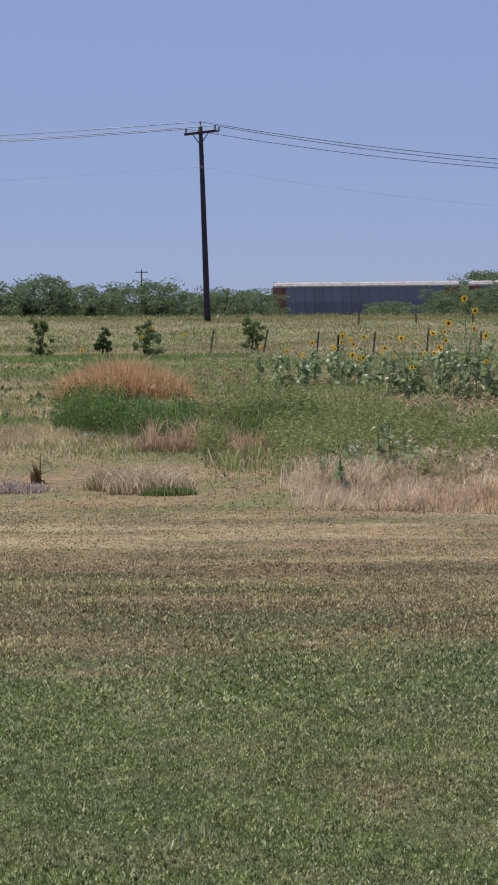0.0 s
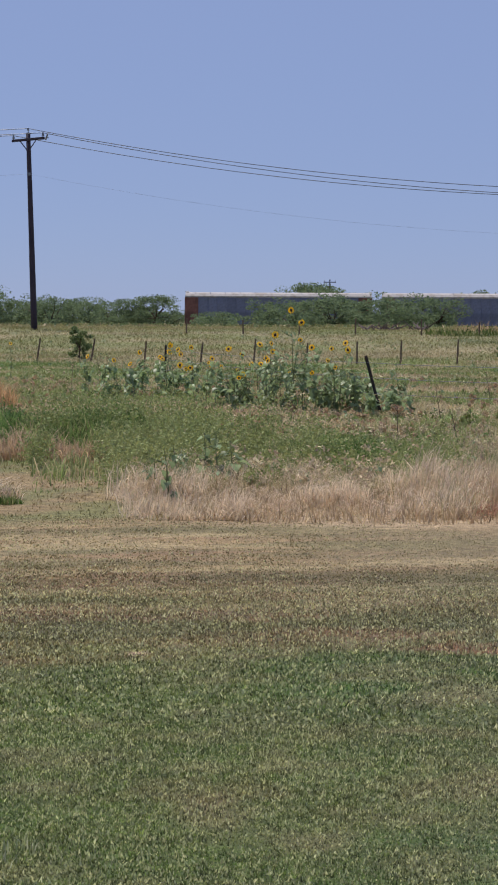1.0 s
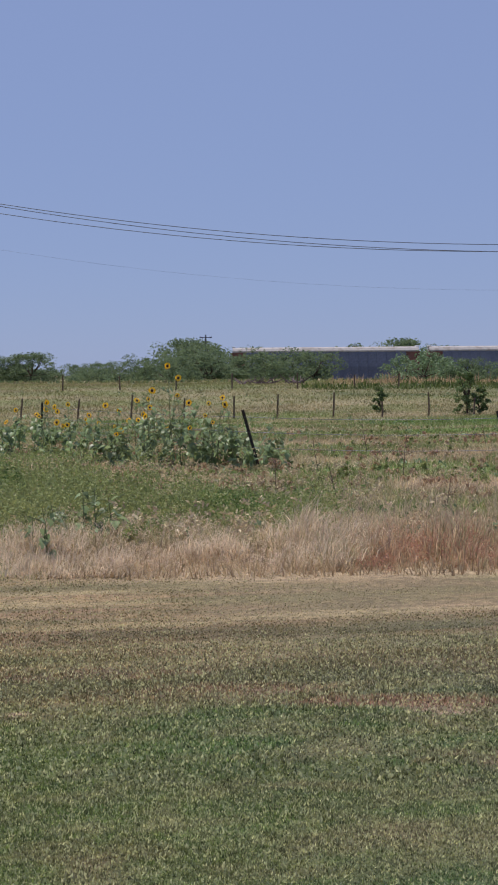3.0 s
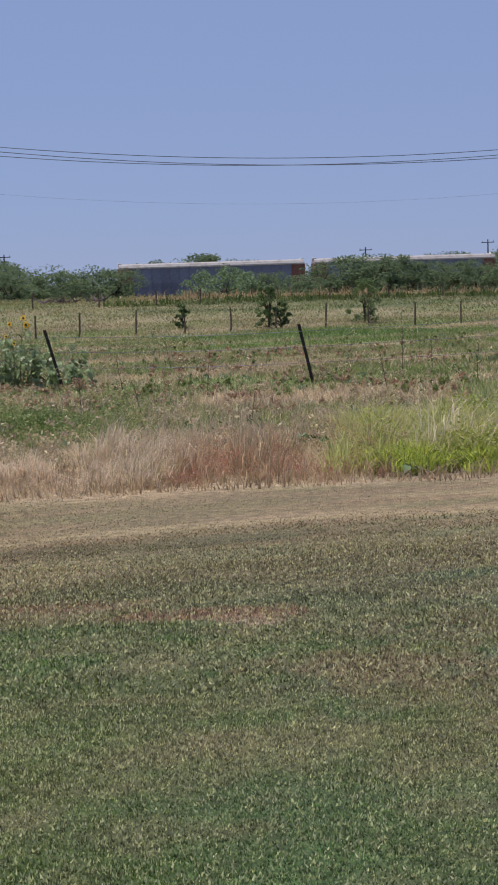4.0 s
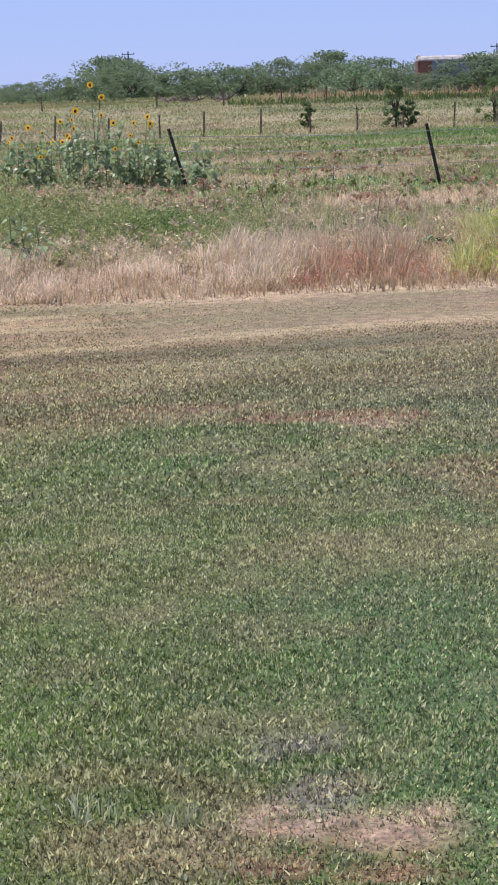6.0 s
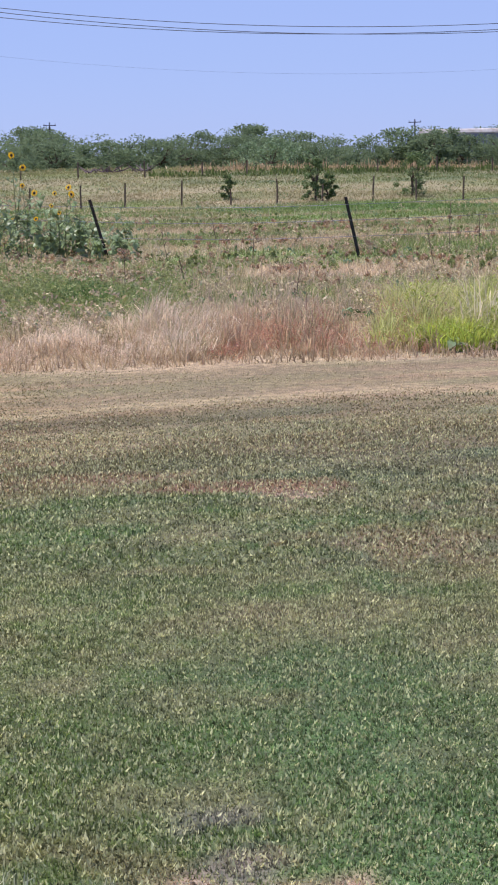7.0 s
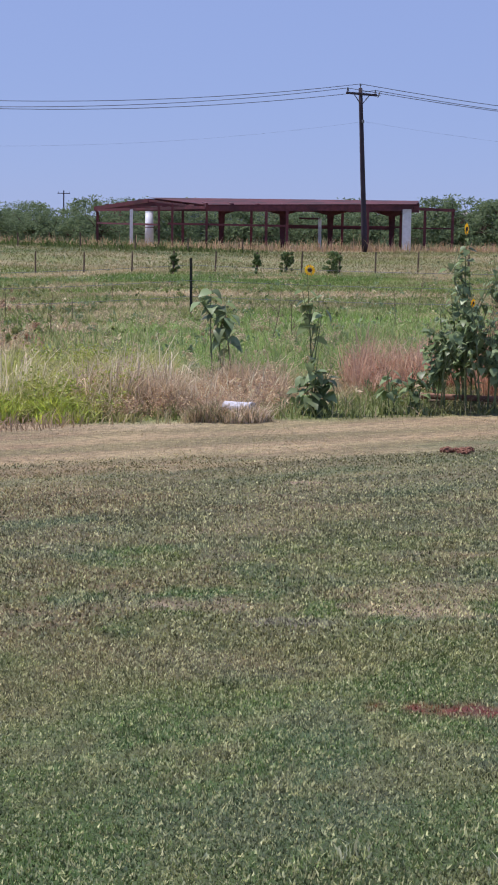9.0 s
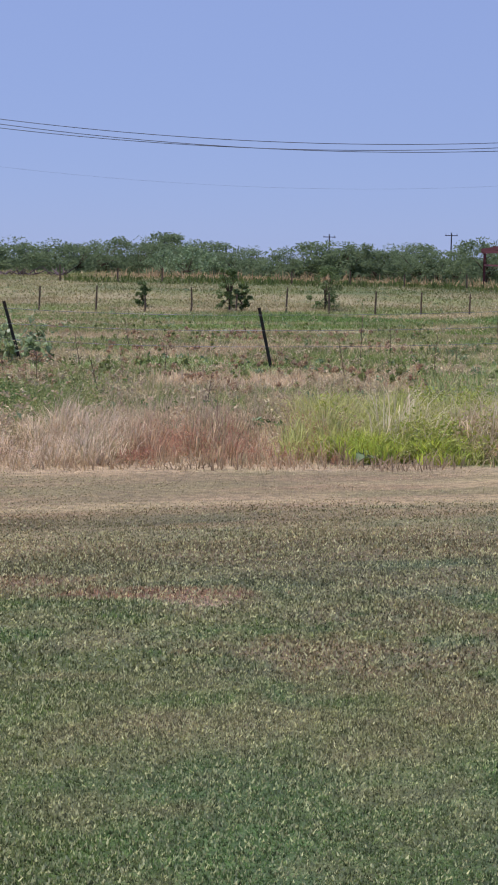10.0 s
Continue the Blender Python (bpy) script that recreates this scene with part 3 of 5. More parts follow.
def grass_clump(label, az, d, rx, ry, n, height, width, cols, seed, lean=0.45):
    r = np.random.RandomState(seed)
    c = P(az, d)
    a, q = r.rand(n) * 2 * np.pi, np.sqrt(r.rand(n))
    q = q * (0.75 + 0.5 * vnoise(np.cos(a) * 2 + 9, np.sin(a) * 2 + 9, 1.0, seed))
    x, y = c.x + np.cos(a) * q * rx, c.y + np.sin(a) * q * ry
    h = height * r.uniform(0.5, 1.1, n) * (1.05 - 0.55 * np.clip(q, 0, 1.2))
    pick = np.array(cols)[r.randint(0, len(cols), n)]
    return tagged(blades("grass_clump", x, y, h, width * r.uniform(0.6, 1.4, n), pick, lean, True, seed + 1, 0.0, srgb(206, 188, 154), 0.08), label, "grass", "clumps of tall grass", kind="stuff")


build_ground()
build_lawn()
build_field()
PINKS = [srgb(214, 194, 170), srgb(196, 174, 146), srgb(226, 210, 188), srgb(150, 146, 106)]
RUSSET = [srgb(186, 156, 128), srgb(204, 178, 148), srgb(162, 126, 102), srgb(140, 140, 98)]
YELLOWS = [srgb(168, 174, 94), srgb(146, 158, 82), srgb(190, 192, 112), srgb(204, 194, 150)]
GREENS = [srgb(104, 134, 66), srgb(122, 146, 80), srgb(92, 118, 60), srgb(154, 150, 104)]
MIXED = [srgb(134, 138, 96), srgb(162, 152, 116), srgb(116, 130, 80), srgb(198, 180, 148)]
TAN = [srgb(188, 166, 140), srgb(160, 138, 114), srgb(206, 186, 158), srgb(138, 142, 98)]
grass_belt("straw_grass", "tall pale straw grass along the lawn's edge", 46000, 1.0, 14.4, 14.15, 16.8, 0.27, 0.0068, PINKS, 101, 1.5, 0.2)
grass_belt("green_weeds", "knee-high mixed green weeds behind the straw", 14000, -1.5, 13.0, 16.2, 22.5, 0.2, 0.011, [srgb(118, 138, 78), srgb(134, 142, 90), srgb(104, 126, 66), srgb(190, 170, 136)], 103, 1.2)
grass_belt("russet_grass", "russet dry grass along the lawn's edge", 15000, 12.8, 22.0, 14.25, 16.8, 0.25, 0.0072, RUSSET, 105, 1.0, 0.05)
grass_belt("brown_grass", "thin brown seeding grass behind the edge", 26000, 10.5, 22.5, 16.0, 26.0, 0.19, 0.009, TAN, 107, 1.0)
grass_belt("yellow_grass", "yellow-green tall grass with pale stems", 34000, 19.0, 28.4, 14.3, 19.5, 0.29, 0.009, YELLOWS, 109, 1.5, 0.1)
grass_belt("tangled_grass", "tangled brown grass round the white pipe", 30000, 25.0, 32.3, 14.3, 16.8, 0.36, 0.008, TAN, 111, 1.4)
grass_belt("fresh_grass", "fresh green grass behind the tangle", 26000, 23.5, 37.8, 16.6, 29.0, 0.2, 0.014, [srgb(118, 144, 78), srgb(132, 158, 88), srgb(104, 130, 68), srgb(168, 166, 112)], 113, 1.1)
grass_belt("rusty_grass", "dense rust-red dry grass among sunflowers", 52000, 38.9, 45.2, 14.5, 16.6, 0.92, 0.0065, [srgb(200, 152, 126), srgb(214, 174, 144), srgb(166, 120, 100)], 115, 1.0, 0.0)
grass_belt("leaning_red_grass", "leaning reddish grass behind the sunflowers", 22000, 34.2, 39.8, 15.6, 19.0, 0.5, 0.008, [srgb(186, 150, 128), srgb(172, 132, 112), srgb(202, 172, 146)], 117, 1.1, 0.15)
grass_belt("edge_green", "low green growth under the sunflowers", 7000, 31.5, 45.5, 14.35, 15.4, 0.11, 0.011, [srgb(112, 124, 78), srgb(128, 134, 88), srgb(158, 140, 108), srgb(170, 150, 118)], 119, 1.1)
grass_belt("crest_grass", "tall brown grass along the crest of the bank", 12000, 12.5, 47.0, 89.5, 99.0, 0.42, 0.045, [srgb(160, 138, 106), srgb(146, 124, 96), srgb(172, 154, 120), srgb(130, 130, 86)], 121, 1.0, 0.0, 0.1)
grass_belt("bank_grass", "dark green tall grass below the crest of the bank", 15000, 11.8, 31.5, 83.0, 89.5, 0.27, 0.05, [srgb(84, 100, 52), srgb(96, 112, 60), srgb(72, 88, 46), srgb(120, 120, 74)], 125, 1.0, 0.0, 0.0)
grass_belt("pale_stems", "pale bleached stems standing in the tangle", 2600, 22.0, 32.0, 14.5, 17.0, 0.46, 0.011, [srgb(218, 208, 180), srgb(204, 190, 160)], 127, 1.6, 0.1, 0.1)
grass_belt("bank_foot", "brown dry grass along the foot of the weed bank", 5000, -4.5, 1.8, 19.6, 21.0, 0.34, 0.011, RUSSET, 129, 1.0, 0.0)
LUSH = [srgb(88, 124, 62), srgb(102, 138, 72), srgb(78, 108, 56), srgb(124, 146, 84)]
grass_belt("tall_crest_grass", "tall pinkish-brown grass on the bank before the steel frame", 7000, 29.0, 47.5, 87.0, 95.0, 0.58, 0.035, [srgb(184, 152, 124), srgb(168, 136, 110), srgb(196, 168, 138), srgb(140, 138, 96)], 123, 0.8, 0.0, 0.1)
ORANGE = [srgb(206, 172, 128), srgb(192, 154, 114), srgb(216, 188, 148)]
grass_clump("rounded clump of orange-brown dry grass", -4.3, 32.0, 1.2, 1.2, 6500, 0.95, 0.013, ORANGE, 201, 0.6)
grass_clump("dark green grass at the foot of the orange clump", -5.2, 24.6, 0.6, 1.0, 1500, 0.45, 0.02, LUSH, 203, 0.8)
grass_clump("dark green bank grass", -3.6, 24.0, 0.7, 1.1, 1900, 0.5, 0.02, LUSH, 204, 0.8)
grass_clump("dark green bank grass", -2.2, 23.6, 0.7, 1.1, 1900, 0.5, 0.02, LUSH, 205, 0.8)
grass_clump("grey-green bank weeds", -0.6, 22.8, 0.7, 1.2, 1900, 0.5, 0.02, GREENS, 206, 0.8)
grass_clump("grey-green bank weeds", 0.8, 22.0, 0.8, 1.2, 1900, 0.5, 0.02, GREENS, 207, 0.8)
grass_clump("brown-rooted bank weeds", -0.6, 20.6, 0.3, 0.25, 500, 0.26, 0.014, RUSSET, 209, 0.8)
grass_clump("brown-rooted bank weeds", 0.9, 20.0, 0.3, 0.25, 600, 0.3, 0.014, RUSSET, 211, 0.8)
grass_clump("low straw-coloured clump left by the mower", -3.5, 15.9, 0.42, 0.3, 1500, 0.3, 0.009, PINKS, 213, 1.3)
grass_clump("low straw-coloured clump left by the mower", -4.6, 16.3, 0.3, 0.3, 800, 0.26, 0.011, TAN, 215, 1.0)
grass_clump("short green grass beside the straw clump", -2.7, 15.5, 0.25, 0.12, 500, 0.12, 0.011, GREENS, 216, 0.8)
grass_clump("pale grey brush on the mown ground", -8.0, 16.2, 0.4, 0.25, 700, 0.14, 0.012, [srgb(196, 184, 176), srgb(170, 150, 136)], 217, 1.2)
grass_clump("rounded green clump of weeds", 10.6, 20.5, 0.9, 1.0, 2200, 0.32, 0.02, GREENS, 219, 0.9)
grass_clump("green clump of weeds", 8.8, 21.5, 0.7, 0.9, 1600, 0.32, 0.02, GREENS, 221, 0.9)
grass_clump("bright yellow-green leafy clump", 22.0, 15.2, 0.5, 0.4, 1500, 0.3, 0.016, [srgb(190, 198, 84), srgb(168, 184, 80)], 223, 1.0)
grass_clump("bright yellow-green leafy clump", 24.6, 15.3, 0.4, 0.35, 1000, 0.26, 0.016, [srgb(190, 198, 84), srgb(168, 184, 80)], 225, 1.0)
grass_clump("dead dark brown weed on the mown ground", -7.2, 17.0, 0.05, 0.05, 110, 0.26, 0.016, [srgb(120, 92, 62), srgb(148, 124, 84)], 229, 0.4)
for k, (az, d) in enumerate(((-1.9, 5.35), (-2.6, 5.2), (34.9, 4.5), (40.4, 4.42), (42.2, 4.4), (5.6, 3.85), (6.3, 3.8), (9.2, 3.75))):
    grass_clump("small tuft of pale longer grass in the lawn", az, d, 0.06, 0.05, 36, 0.085, 0.006, [srgb(196, 196, 160), srgb(150, 160, 110)], 231 + k, 0.7)
grass_clump("tangle of dry brown grass before the white pipe", 29.7, 15.25, 0.25, 0.14, 900, 0.26, 0.008, TAN, 251, 1.3)
grass_clump("tangle of dry pinkish grass before the white pipe", 31.0, 15.2, 0.22, 0.1, 700, 0.24, 0.008, PINKS, 253, 1.3)


# ---- railway cars ----
TRACK_D, TRACK_AZ, TRAIN_SPEED, CAR_PITCH = 247.0, 10.0, 12.42, 28.5
RAIL_Z = -0.25


def box_mesh(name, size, mat, bevel=0.0):
    bm = box(bmesh.new(), (0, 0, 0), size, bevel)
    me = bpy.data.meshes.new(name)
    bm.to_mesh(me)
    bm.free()
    me.materials.append(mat)
    return me


def build_rail_car():
    """An enclosed three-deck car carrier, 27.2 m long along x from 0, standing on its rails."""
    car = thing("rail_car", (0, 0, 0), "grey-blue panelled freight car with a pale roof", "rail car", "cars of the passing train")
    body = part("body", box(bmesh.new(), (13.6, 0, 3.0), (26.2, 2.9, 4.0), 0.02), M_SIDING, car, "grey-blue zinc inner wall")
    panel = box_mesh("side_panel", (1.26, 0.05, 3.7), M_SIDING, 0.015)
    rib = box_mesh("rib", (0.1, 0.1, 4.0), M_SIDING, 0.01)
    end = box_mesh("end_panel", (1.9, 0.07, 4.0), M_RUSTEND, 0.015)
    for side in (-1, 1):
        for k in range(17):
            share("side_panel", panel, body, pose(2.75 + k * 1.357, side * 1.475, 3.0))
        for k in range(18):
            share("rib", rib, body, pose(2.07 + k * 1.357, side * 1.49, 3.0))
        for x in (1.05, 26.15):
            share("end_panel", end, body, pose(x, side * 1.485, 3.0))
    bm = bmesh.new()
    prof = [(-1.53, 4.95), (-1.53, 5.15), (-1.2, 5.5), (-0.5, 5.68), (0.5, 5.68), (1.2, 5.5), (1.53, 5.15), (1.53, 4.95)]
    a, b = [bm.verts.new((0.1, y, z)) for y, z in prof], [bm.verts.new((27.1, y, z)) for y, z in prof]
    for i in range(len(prof)):
        j = (i + 1) % len(prof)
        bm.faces.new((a[i], b[i], b[j], a[j]))
    bm.faces.new(a[::-1]), bm.faces.new(b)
    roof = part("roof", bm, M_CARROOF, car, "dusty off-white arched roof")
    seam = box_mesh("roof_seam", (0.06, 2.5, 0.03), M_CARROOF)
    for k in range(12):
        share("roof_seam", seam, roof, pose(1.5 + k * 2.2, 0, 5.66))
    for x, name in ((0.06, "end_door"), (27.14, "end_door")):
        part(name, box(bmesh.new(), (x, 0, 3.0), (0.12, 2.7, 4.0), 0.02), M_RUSTEND, car, "brown end door")
        part("roof_cap", box(bmesh.new(), (x + (0.2 if x < 1 else -0.2), 0, 5.72), (0.5, 1.4, 0.22), 0.05), M_WHITE, car, "white roof cap")
    part("sill", box(bmesh.new(), (13.6, 0, 0.93), (27.0, 2.6, 0.28), 0.02), M_IRON, car, "dark under-frame")
    wheel = bmesh.new()
    rod(wheel, (0, -0.07, 0), (0, 0.07, 0), 0.42, sides=20)
    wheel_me = bpy.data.meshes.new("wheel")
    wheel.to_mesh(wheel_me)
    wheel.free()
    wheel_me.materials.append(M_IRON)
    for x in (3.2, 24.0):
        bogie = part("bogie", box(bmesh.new(), (x, 0, 0.6), (2.6, 2.1, 0.3), 0.05), M_IRON, car, "black iron bogie")
        for dx in (-0.9, 0.9):
            for side in (-0.75, 0.75):
                share("wheel", wheel_me, bogie, pose(x + dx, side, 0.42))
    for x in (-0.35, 27.55):
        part("coupler", box(bmesh.new(), (x, 0, 0.9), (0.75, 0.25, 0.3), 0.04), M_IRON, car)
    return car


def car_pose(i, t):
    """Car i's place: x runs along the track, to the right of the first view."""
    start = TRACK_D * math.tan(radians(0.88 - TRACK_AZ))
    foot = P(TRACK_AZ, TRACK_D)
    along = start + TRAIN_SPEED * t + i * CAR_PITCH
    a = radians(TRACK_AZ)
    return pose(foot.x + along * math.cos(a), foot.y - along * math.sin(a), RAIL_Z, 0, 0, -TRACK_AZ)


cars = [build_rail_car()]
cars[0].matrix_basis = car_pose(0, 0)
for i in range(1, 5):
    cars.append(copy_thing(cars[0], car_pose(i, 0)))

# the rails on a low ballast bed
bm = bmesh.new()
foot = P(TRACK_AZ, TRACK_D)
for off in (-0.75, 0.75):
    box(bm, (0, off, -0.07), (700, 0.08, 0.14))
rails = mesh_object("rail", bm, M_IRON)
rails.matrix_basis = pose(foot.x, foot.y, RAIL_Z, 0, 0, -TRACK_AZ)
tagged(rails, "pair of dark steel rails", "rail", kind="structure")
bm = bmesh.new()
vs = [bm.verts.new((x, y, z)) for x in (-350, 350) for y, z in ((-3.2, -0.5), (-1.6, -0.15), (1.6, -0.15), (3.2, -0.5))]
for i in range(3):
    bm.faces.new((vs[i], vs[i + 4], vs[i + 5], vs[i + 1]))
bed = mesh_object("track_bed", bm, material("grey_ballast", srgb(140, 132, 124), 0.95, scale=6, vary=0.4))
bed.matrix_basis = rails.matrix_basis.copy()
tagged(bed, "low grey ballast bed under the rails", "track bed", kind="structure")


# ---- trees and bushes ----
def leaf_cloud(name, centres, radii, per, size, mat, seed, squash=0.8):
    """Small leaf sprays round clump centres, as loose tilted quads."""
    r = np.random.RandomState(seed)
    n = len(centres) * per
    c, rad = np.repeat(centres, per, 0), np.repeat(radii, per)
    d = r.randn(n, 3)
    d /= np.linalg.norm(d, axis=1)[:, None]
    p = c + d * (rad * r.rand(n) ** 0.4)[:, None] * np.array([1, 1, squash])
    u = r.randn(n, 3)
    u /= np.linalg.norm(u, axis=1)[:, None]
    w = np.cross(u, r.randn(n, 3))
    w /= np.linalg.norm(w, axis=1)[:, None] + 1e-9
    s = (size * r.uniform(0.5, 1.3, n))[:, None]
    v = np.stack([p - u * s, p + w * s * 0.45, p + u * s, p - w * s * 0.45], 1).reshape(-1, 3)
    return raw_mesh(name, v, np.arange(4 * n).reshape(n, 4), mat)


def tree(at, height, width, seed, mat, label, category="tree", group="", clumps=26, per=34, leaf=0.16, low=0.25, name="tree"):
    """A tapered trunk that forks into limbs, and an uneven crown of leaf sprays."""
    r = random.Random(seed)
    t = thing(name, at, label, category, group, r.uniform(0, 360))
    bm = bmesh.new()
    fork = Vector((r.uniform(-0.05, 0.05) * width, 0, height * 0.3))
    thick = height * 0.03
    rod(bm, (0, 0, -0.05), fork, thick, thick * 0.7, 8, height * 0.02, 3, 0.1)
    centres, radii = [], []
    for k in range(clumps):
        a, q = r.uniform(0, 2 * math.pi), math.sqrt(r.random())
        f = r.random()
        z = height * (low + (1 - low) * f * 0.93)
        reach = width / 2 * (0.45 + 0.75 * math.sin(math.pi * (0.18 + 0.68 * f)) ** 0.8) * r.uniform(0.6, 1.08)
        centres.append((math.cos(a) * q * reach, math.sin(a) * q * reach, z))
        radii.append(width * r.uniform(0.09, 0.19))
        if k % 3 == 0 and name == "sapling":
            part("limb", rod(bmesh.new(), fork, centres[-1], thick * 0.45, thick * 0.12, 5, width * 0.03, 2), M_BARK, t)
        elif k % 3 == 0:
            rod(bm, fork, centres[-1], thick * 0.45, thick * 0.12, 5, width * 0.03, 2)
    part("trunk", bm, M_BARK, t, "grey-brown forked trunk")
    crown = new("crown", leaf_cloud("crown", np.array(centres), np.array(radii), per, leaf, mat, seed))
    crown.parent = t
    tagged(crown, "uneven crown of small leaves")
    return t


DARKTREE = "dark green mesquite tree in the distant tree line"
kinds = [tree((0, 0, -50), 5.0, 5.4, 300 + k, M_LEAF_FAR, DARKTREE, "tree", "distant tree line", 44, 84, 0.14, 0.12) for k in range(6)]
pale = tree((0, 0, -50), 5.0, 5.6, 320, M_LEAF_PALE, "pale grey-green tree before the railway", "tree", "", 34, 44, 0.2, 0.1)
# heading, distance, height of the top in thousandths of the distance / 3, scale across
TREE_ROWS = []
_r = random.Random(5)
for az0, az1, el0, el1, d, step in (
        (-12.0, -8.0, 46, 54, 205, 1.0), (-8.4, -6.6, 52, 60, 200, 0.8), (-6.4, -5.5, 34, 40, 215, 0.8), (-5.4, -3.6, 46, 52, 205, 0.8), (-3.4, -2.2, 50, 56, 200, 0.7),
        (-2.0, -1.2, 34, 38, 210, 0.7), (-0.9, 0.9, 36, 42, 205, 0.75), (1.2, 3.4, 42, 48, 285, 0.7), (4.4, 5.2, 18, 24, 190, 0.6), (6.6, 8.6, 34, 42, 200, 0.75),
        (9.0, 13.0, 42, 50, 205, 0.8), (7.6, 8.6, 60, 64, 300, 0.5), (12.5, 18.6, 40, 50, 290, 0.85), (16.9, 17.6, 28, 32, 200, 0.6), (15.0, 16.4, 54, 58, 310, 0.8),
        (20.15, 21.3, 44, 50, 205, 0.6), (21.5, 25.8, 34, 42, 215, 0.75), (22.0, 25.2, 44, 50, 300, 0.9), (26.0, 29.0, 50, 58, 190, 0.8), (29.0, 37.0, 42, 50, 195, 0.8),
        (34.0, 36.5, 40, 50, 210, 1.0), (37.2, 41.6, 58, 72, 165, 0.7), (41.6, 49.0, 40, 52, 180, 0.9), (33.6, 34.2, 58, 62, 210, 0.6), (18.5, 19.2, 20, 27, 210, 0.5), (-13.0, 49.0, 16, 26, 335, 0.6)):
    az = az0
    while az <= az1:
        TREE_ROWS.append((az + _r.uniform(-0.15, 0.15), d + _r.uniform(-8, 8), _r.uniform(el0, el1)))
        az += step * _r.uniform(0.8, 1.2)
for k, (az, d, el) in enumerate(TREE_ROWS):
    at = gz(P(az, d))
    h = 1.7 + (el - 5 + _r.choice((-7, -3, 0, 0, 2, 4))) * d / 3000 - at.z
    s = h / 4.75
    w = _r.uniform(1.2, 1.65) * max(s, 0.75) * (1.0 if h > 3 else 0.8)
    ob = copy_thing(kinds[k % 6], Matrix())
    ob.matrix_basis = pose(at.x, at.y, at.z - 0.1, 0, 0, _r.uniform(0, 360)) @ Matrix.Diagonal((w, w, s, 1))
for az, d, el in ((15.0, 200, 30), (15.9, 195, 36), (16.5, 200, 28)):
    at = gz(P(az, d))
    s = (1.7 + el * d / 3000 - at.z) / 4.75
    ob = copy_thing(pale, Matrix())
    ob.matrix_basis = pose(at.x, at.y, at.z - 0.1, 0, 0, 40 * az) @ Matrix.Diagonal((s * 1.15, s * 1.15, s, 1))
for ob in kinds + [pale]:
    for o in (*ob.children_recursive, ob):
        bpy.data.objects.remove(o)


def low_scrub():
    """A ragged understorey that closes the tree line near the ground."""
    r = np.random.RandomState(77)
    cs, rs = [], []
    for az, d, el in TREE_ROWS:
        for _ in range(14):
            p = P(az + r.uniform(-0.5, 0.5), d + r.uniform(-6, 6))
            g = gz(p)
            cs.append((p.x, p.y, g.z + r.uniform(0.3, 0.55 * (1.7 + el * d / 3000))))
            rs.append(r.uniform(0.6, 1.2))
    me = leaf_cloud("scrub", np.array(cs), np.array(rs), 40, 0.22, M_LEAF_FAR, 78)
    tagged(new("scrub", me), "dark green scrub under the distant trees", "scrub", kind="stuff")


low_scrub()


def brush_pile(az0, az1, d):
    """A long low heap of dead grey-brown branches."""
    q = random.Random(88)
    at = gz(P((az0 + az1) / 2, d))
    heap = thing("brush_pile", at, "low heap of dead grey-brown branches on the rise", "brush pile", rz=-(az0 + az1) / 2)
    half = radians(az1 - az0) * d / 2
    for k in range(40):
        x, h = q.uniform(-half, half), q.uniform(0.1, 0.5)
        a = q.uniform(0, 6.28)
        tip = Vector((x + math.cos(a) * q.uniform(0.3, 0.9), math.sin(a) * 0.6, h))
        part("branch", rod(bmesh.new(), (x, q.uniform(-0.4, 0.4), 0.02), tip, 0.05, 0.015, 5, q.uniform(-0.1, 0.1), 2), M_DEADWOOD, heap)


def far_warehouse():
    """A long low building far behind the scrub, only its pale roof clear of it."""
    at = gz(P(44.2, 310))
    at.z -= 0.8
    hall = thing("warehouse", at, "long distant warehouse with a pale blue-grey roof", "building", rz=-44.2)
    part("wall", box(bmesh.new(), (0, 0, 2.9), (24, 12, 5.8)), M_CAB, hall, "blue-grey sheet wall")
    bm = bmesh.new()
    prof = [(-6.4, 5.75), (-6.4, 6.0), (0, 7.3), (6.4, 6.0), (6.4, 5.75)]
    a, b = [bm.verts.new((-12.4, y, z)) for y, z in prof], [bm.verts.new((12.4, y, z)) for y, z in prof]
    for i in range(5):
        j = (i + 1) % 5
        bm.faces.new((a[i], b[i], b[j], a[j]))
    bm.faces.new(a[::-1]), bm.faces.new(b)
    part("roof", bm, M_CAB, hall, "pale low-pitched sheet roof")
    for x in (-8, -3, 2, 7):
        part("window", box(bmesh.new(), (x, -6.02, 3.6), (1.6, 0.08, 1.1)), M_DARK, hall)


M_DEADWOOD = material("dead_branches", srgb(104, 88, 88), 0.9, scale=10, vary=0.35)
brush_pile(9.7, 11.9, 92)
far_warehouse()
bush = "dark green leafy sapling beside the pasture fence"
for az, d, h, w, seed in ((17.35, 66, 1.55, 0.75, 401), (17.75, 66, 0.95, 0.55, 402), (20.55, 68.5, 1.6, 1.05, 403), (14.42, 68, 0.9, 0.45, 404), (0.12, 66, 1.15, 0.7, 405),
                          (-7.0, 62, 1.2, 0.7, 406), (-4.9, 62, 0.95, 0.5, 407), (-3.4, 60, 1.15, 0.8, 408), (32.2, 70, 0.8, 0.45, 409), (33.75, 70, 0.85, 0.7, 410), (31.2, 68, 0.8, 0.3, 411), (28.4, 66, 0.8, 0.3, 412)):
    tree(gz(P(az, d)), h * 1.12, w * 1.2, seed, M_LEAF_BUSH, bush, "sapling", "saplings along the fence", 30, 90, 0.045, 0.02, "sapling")


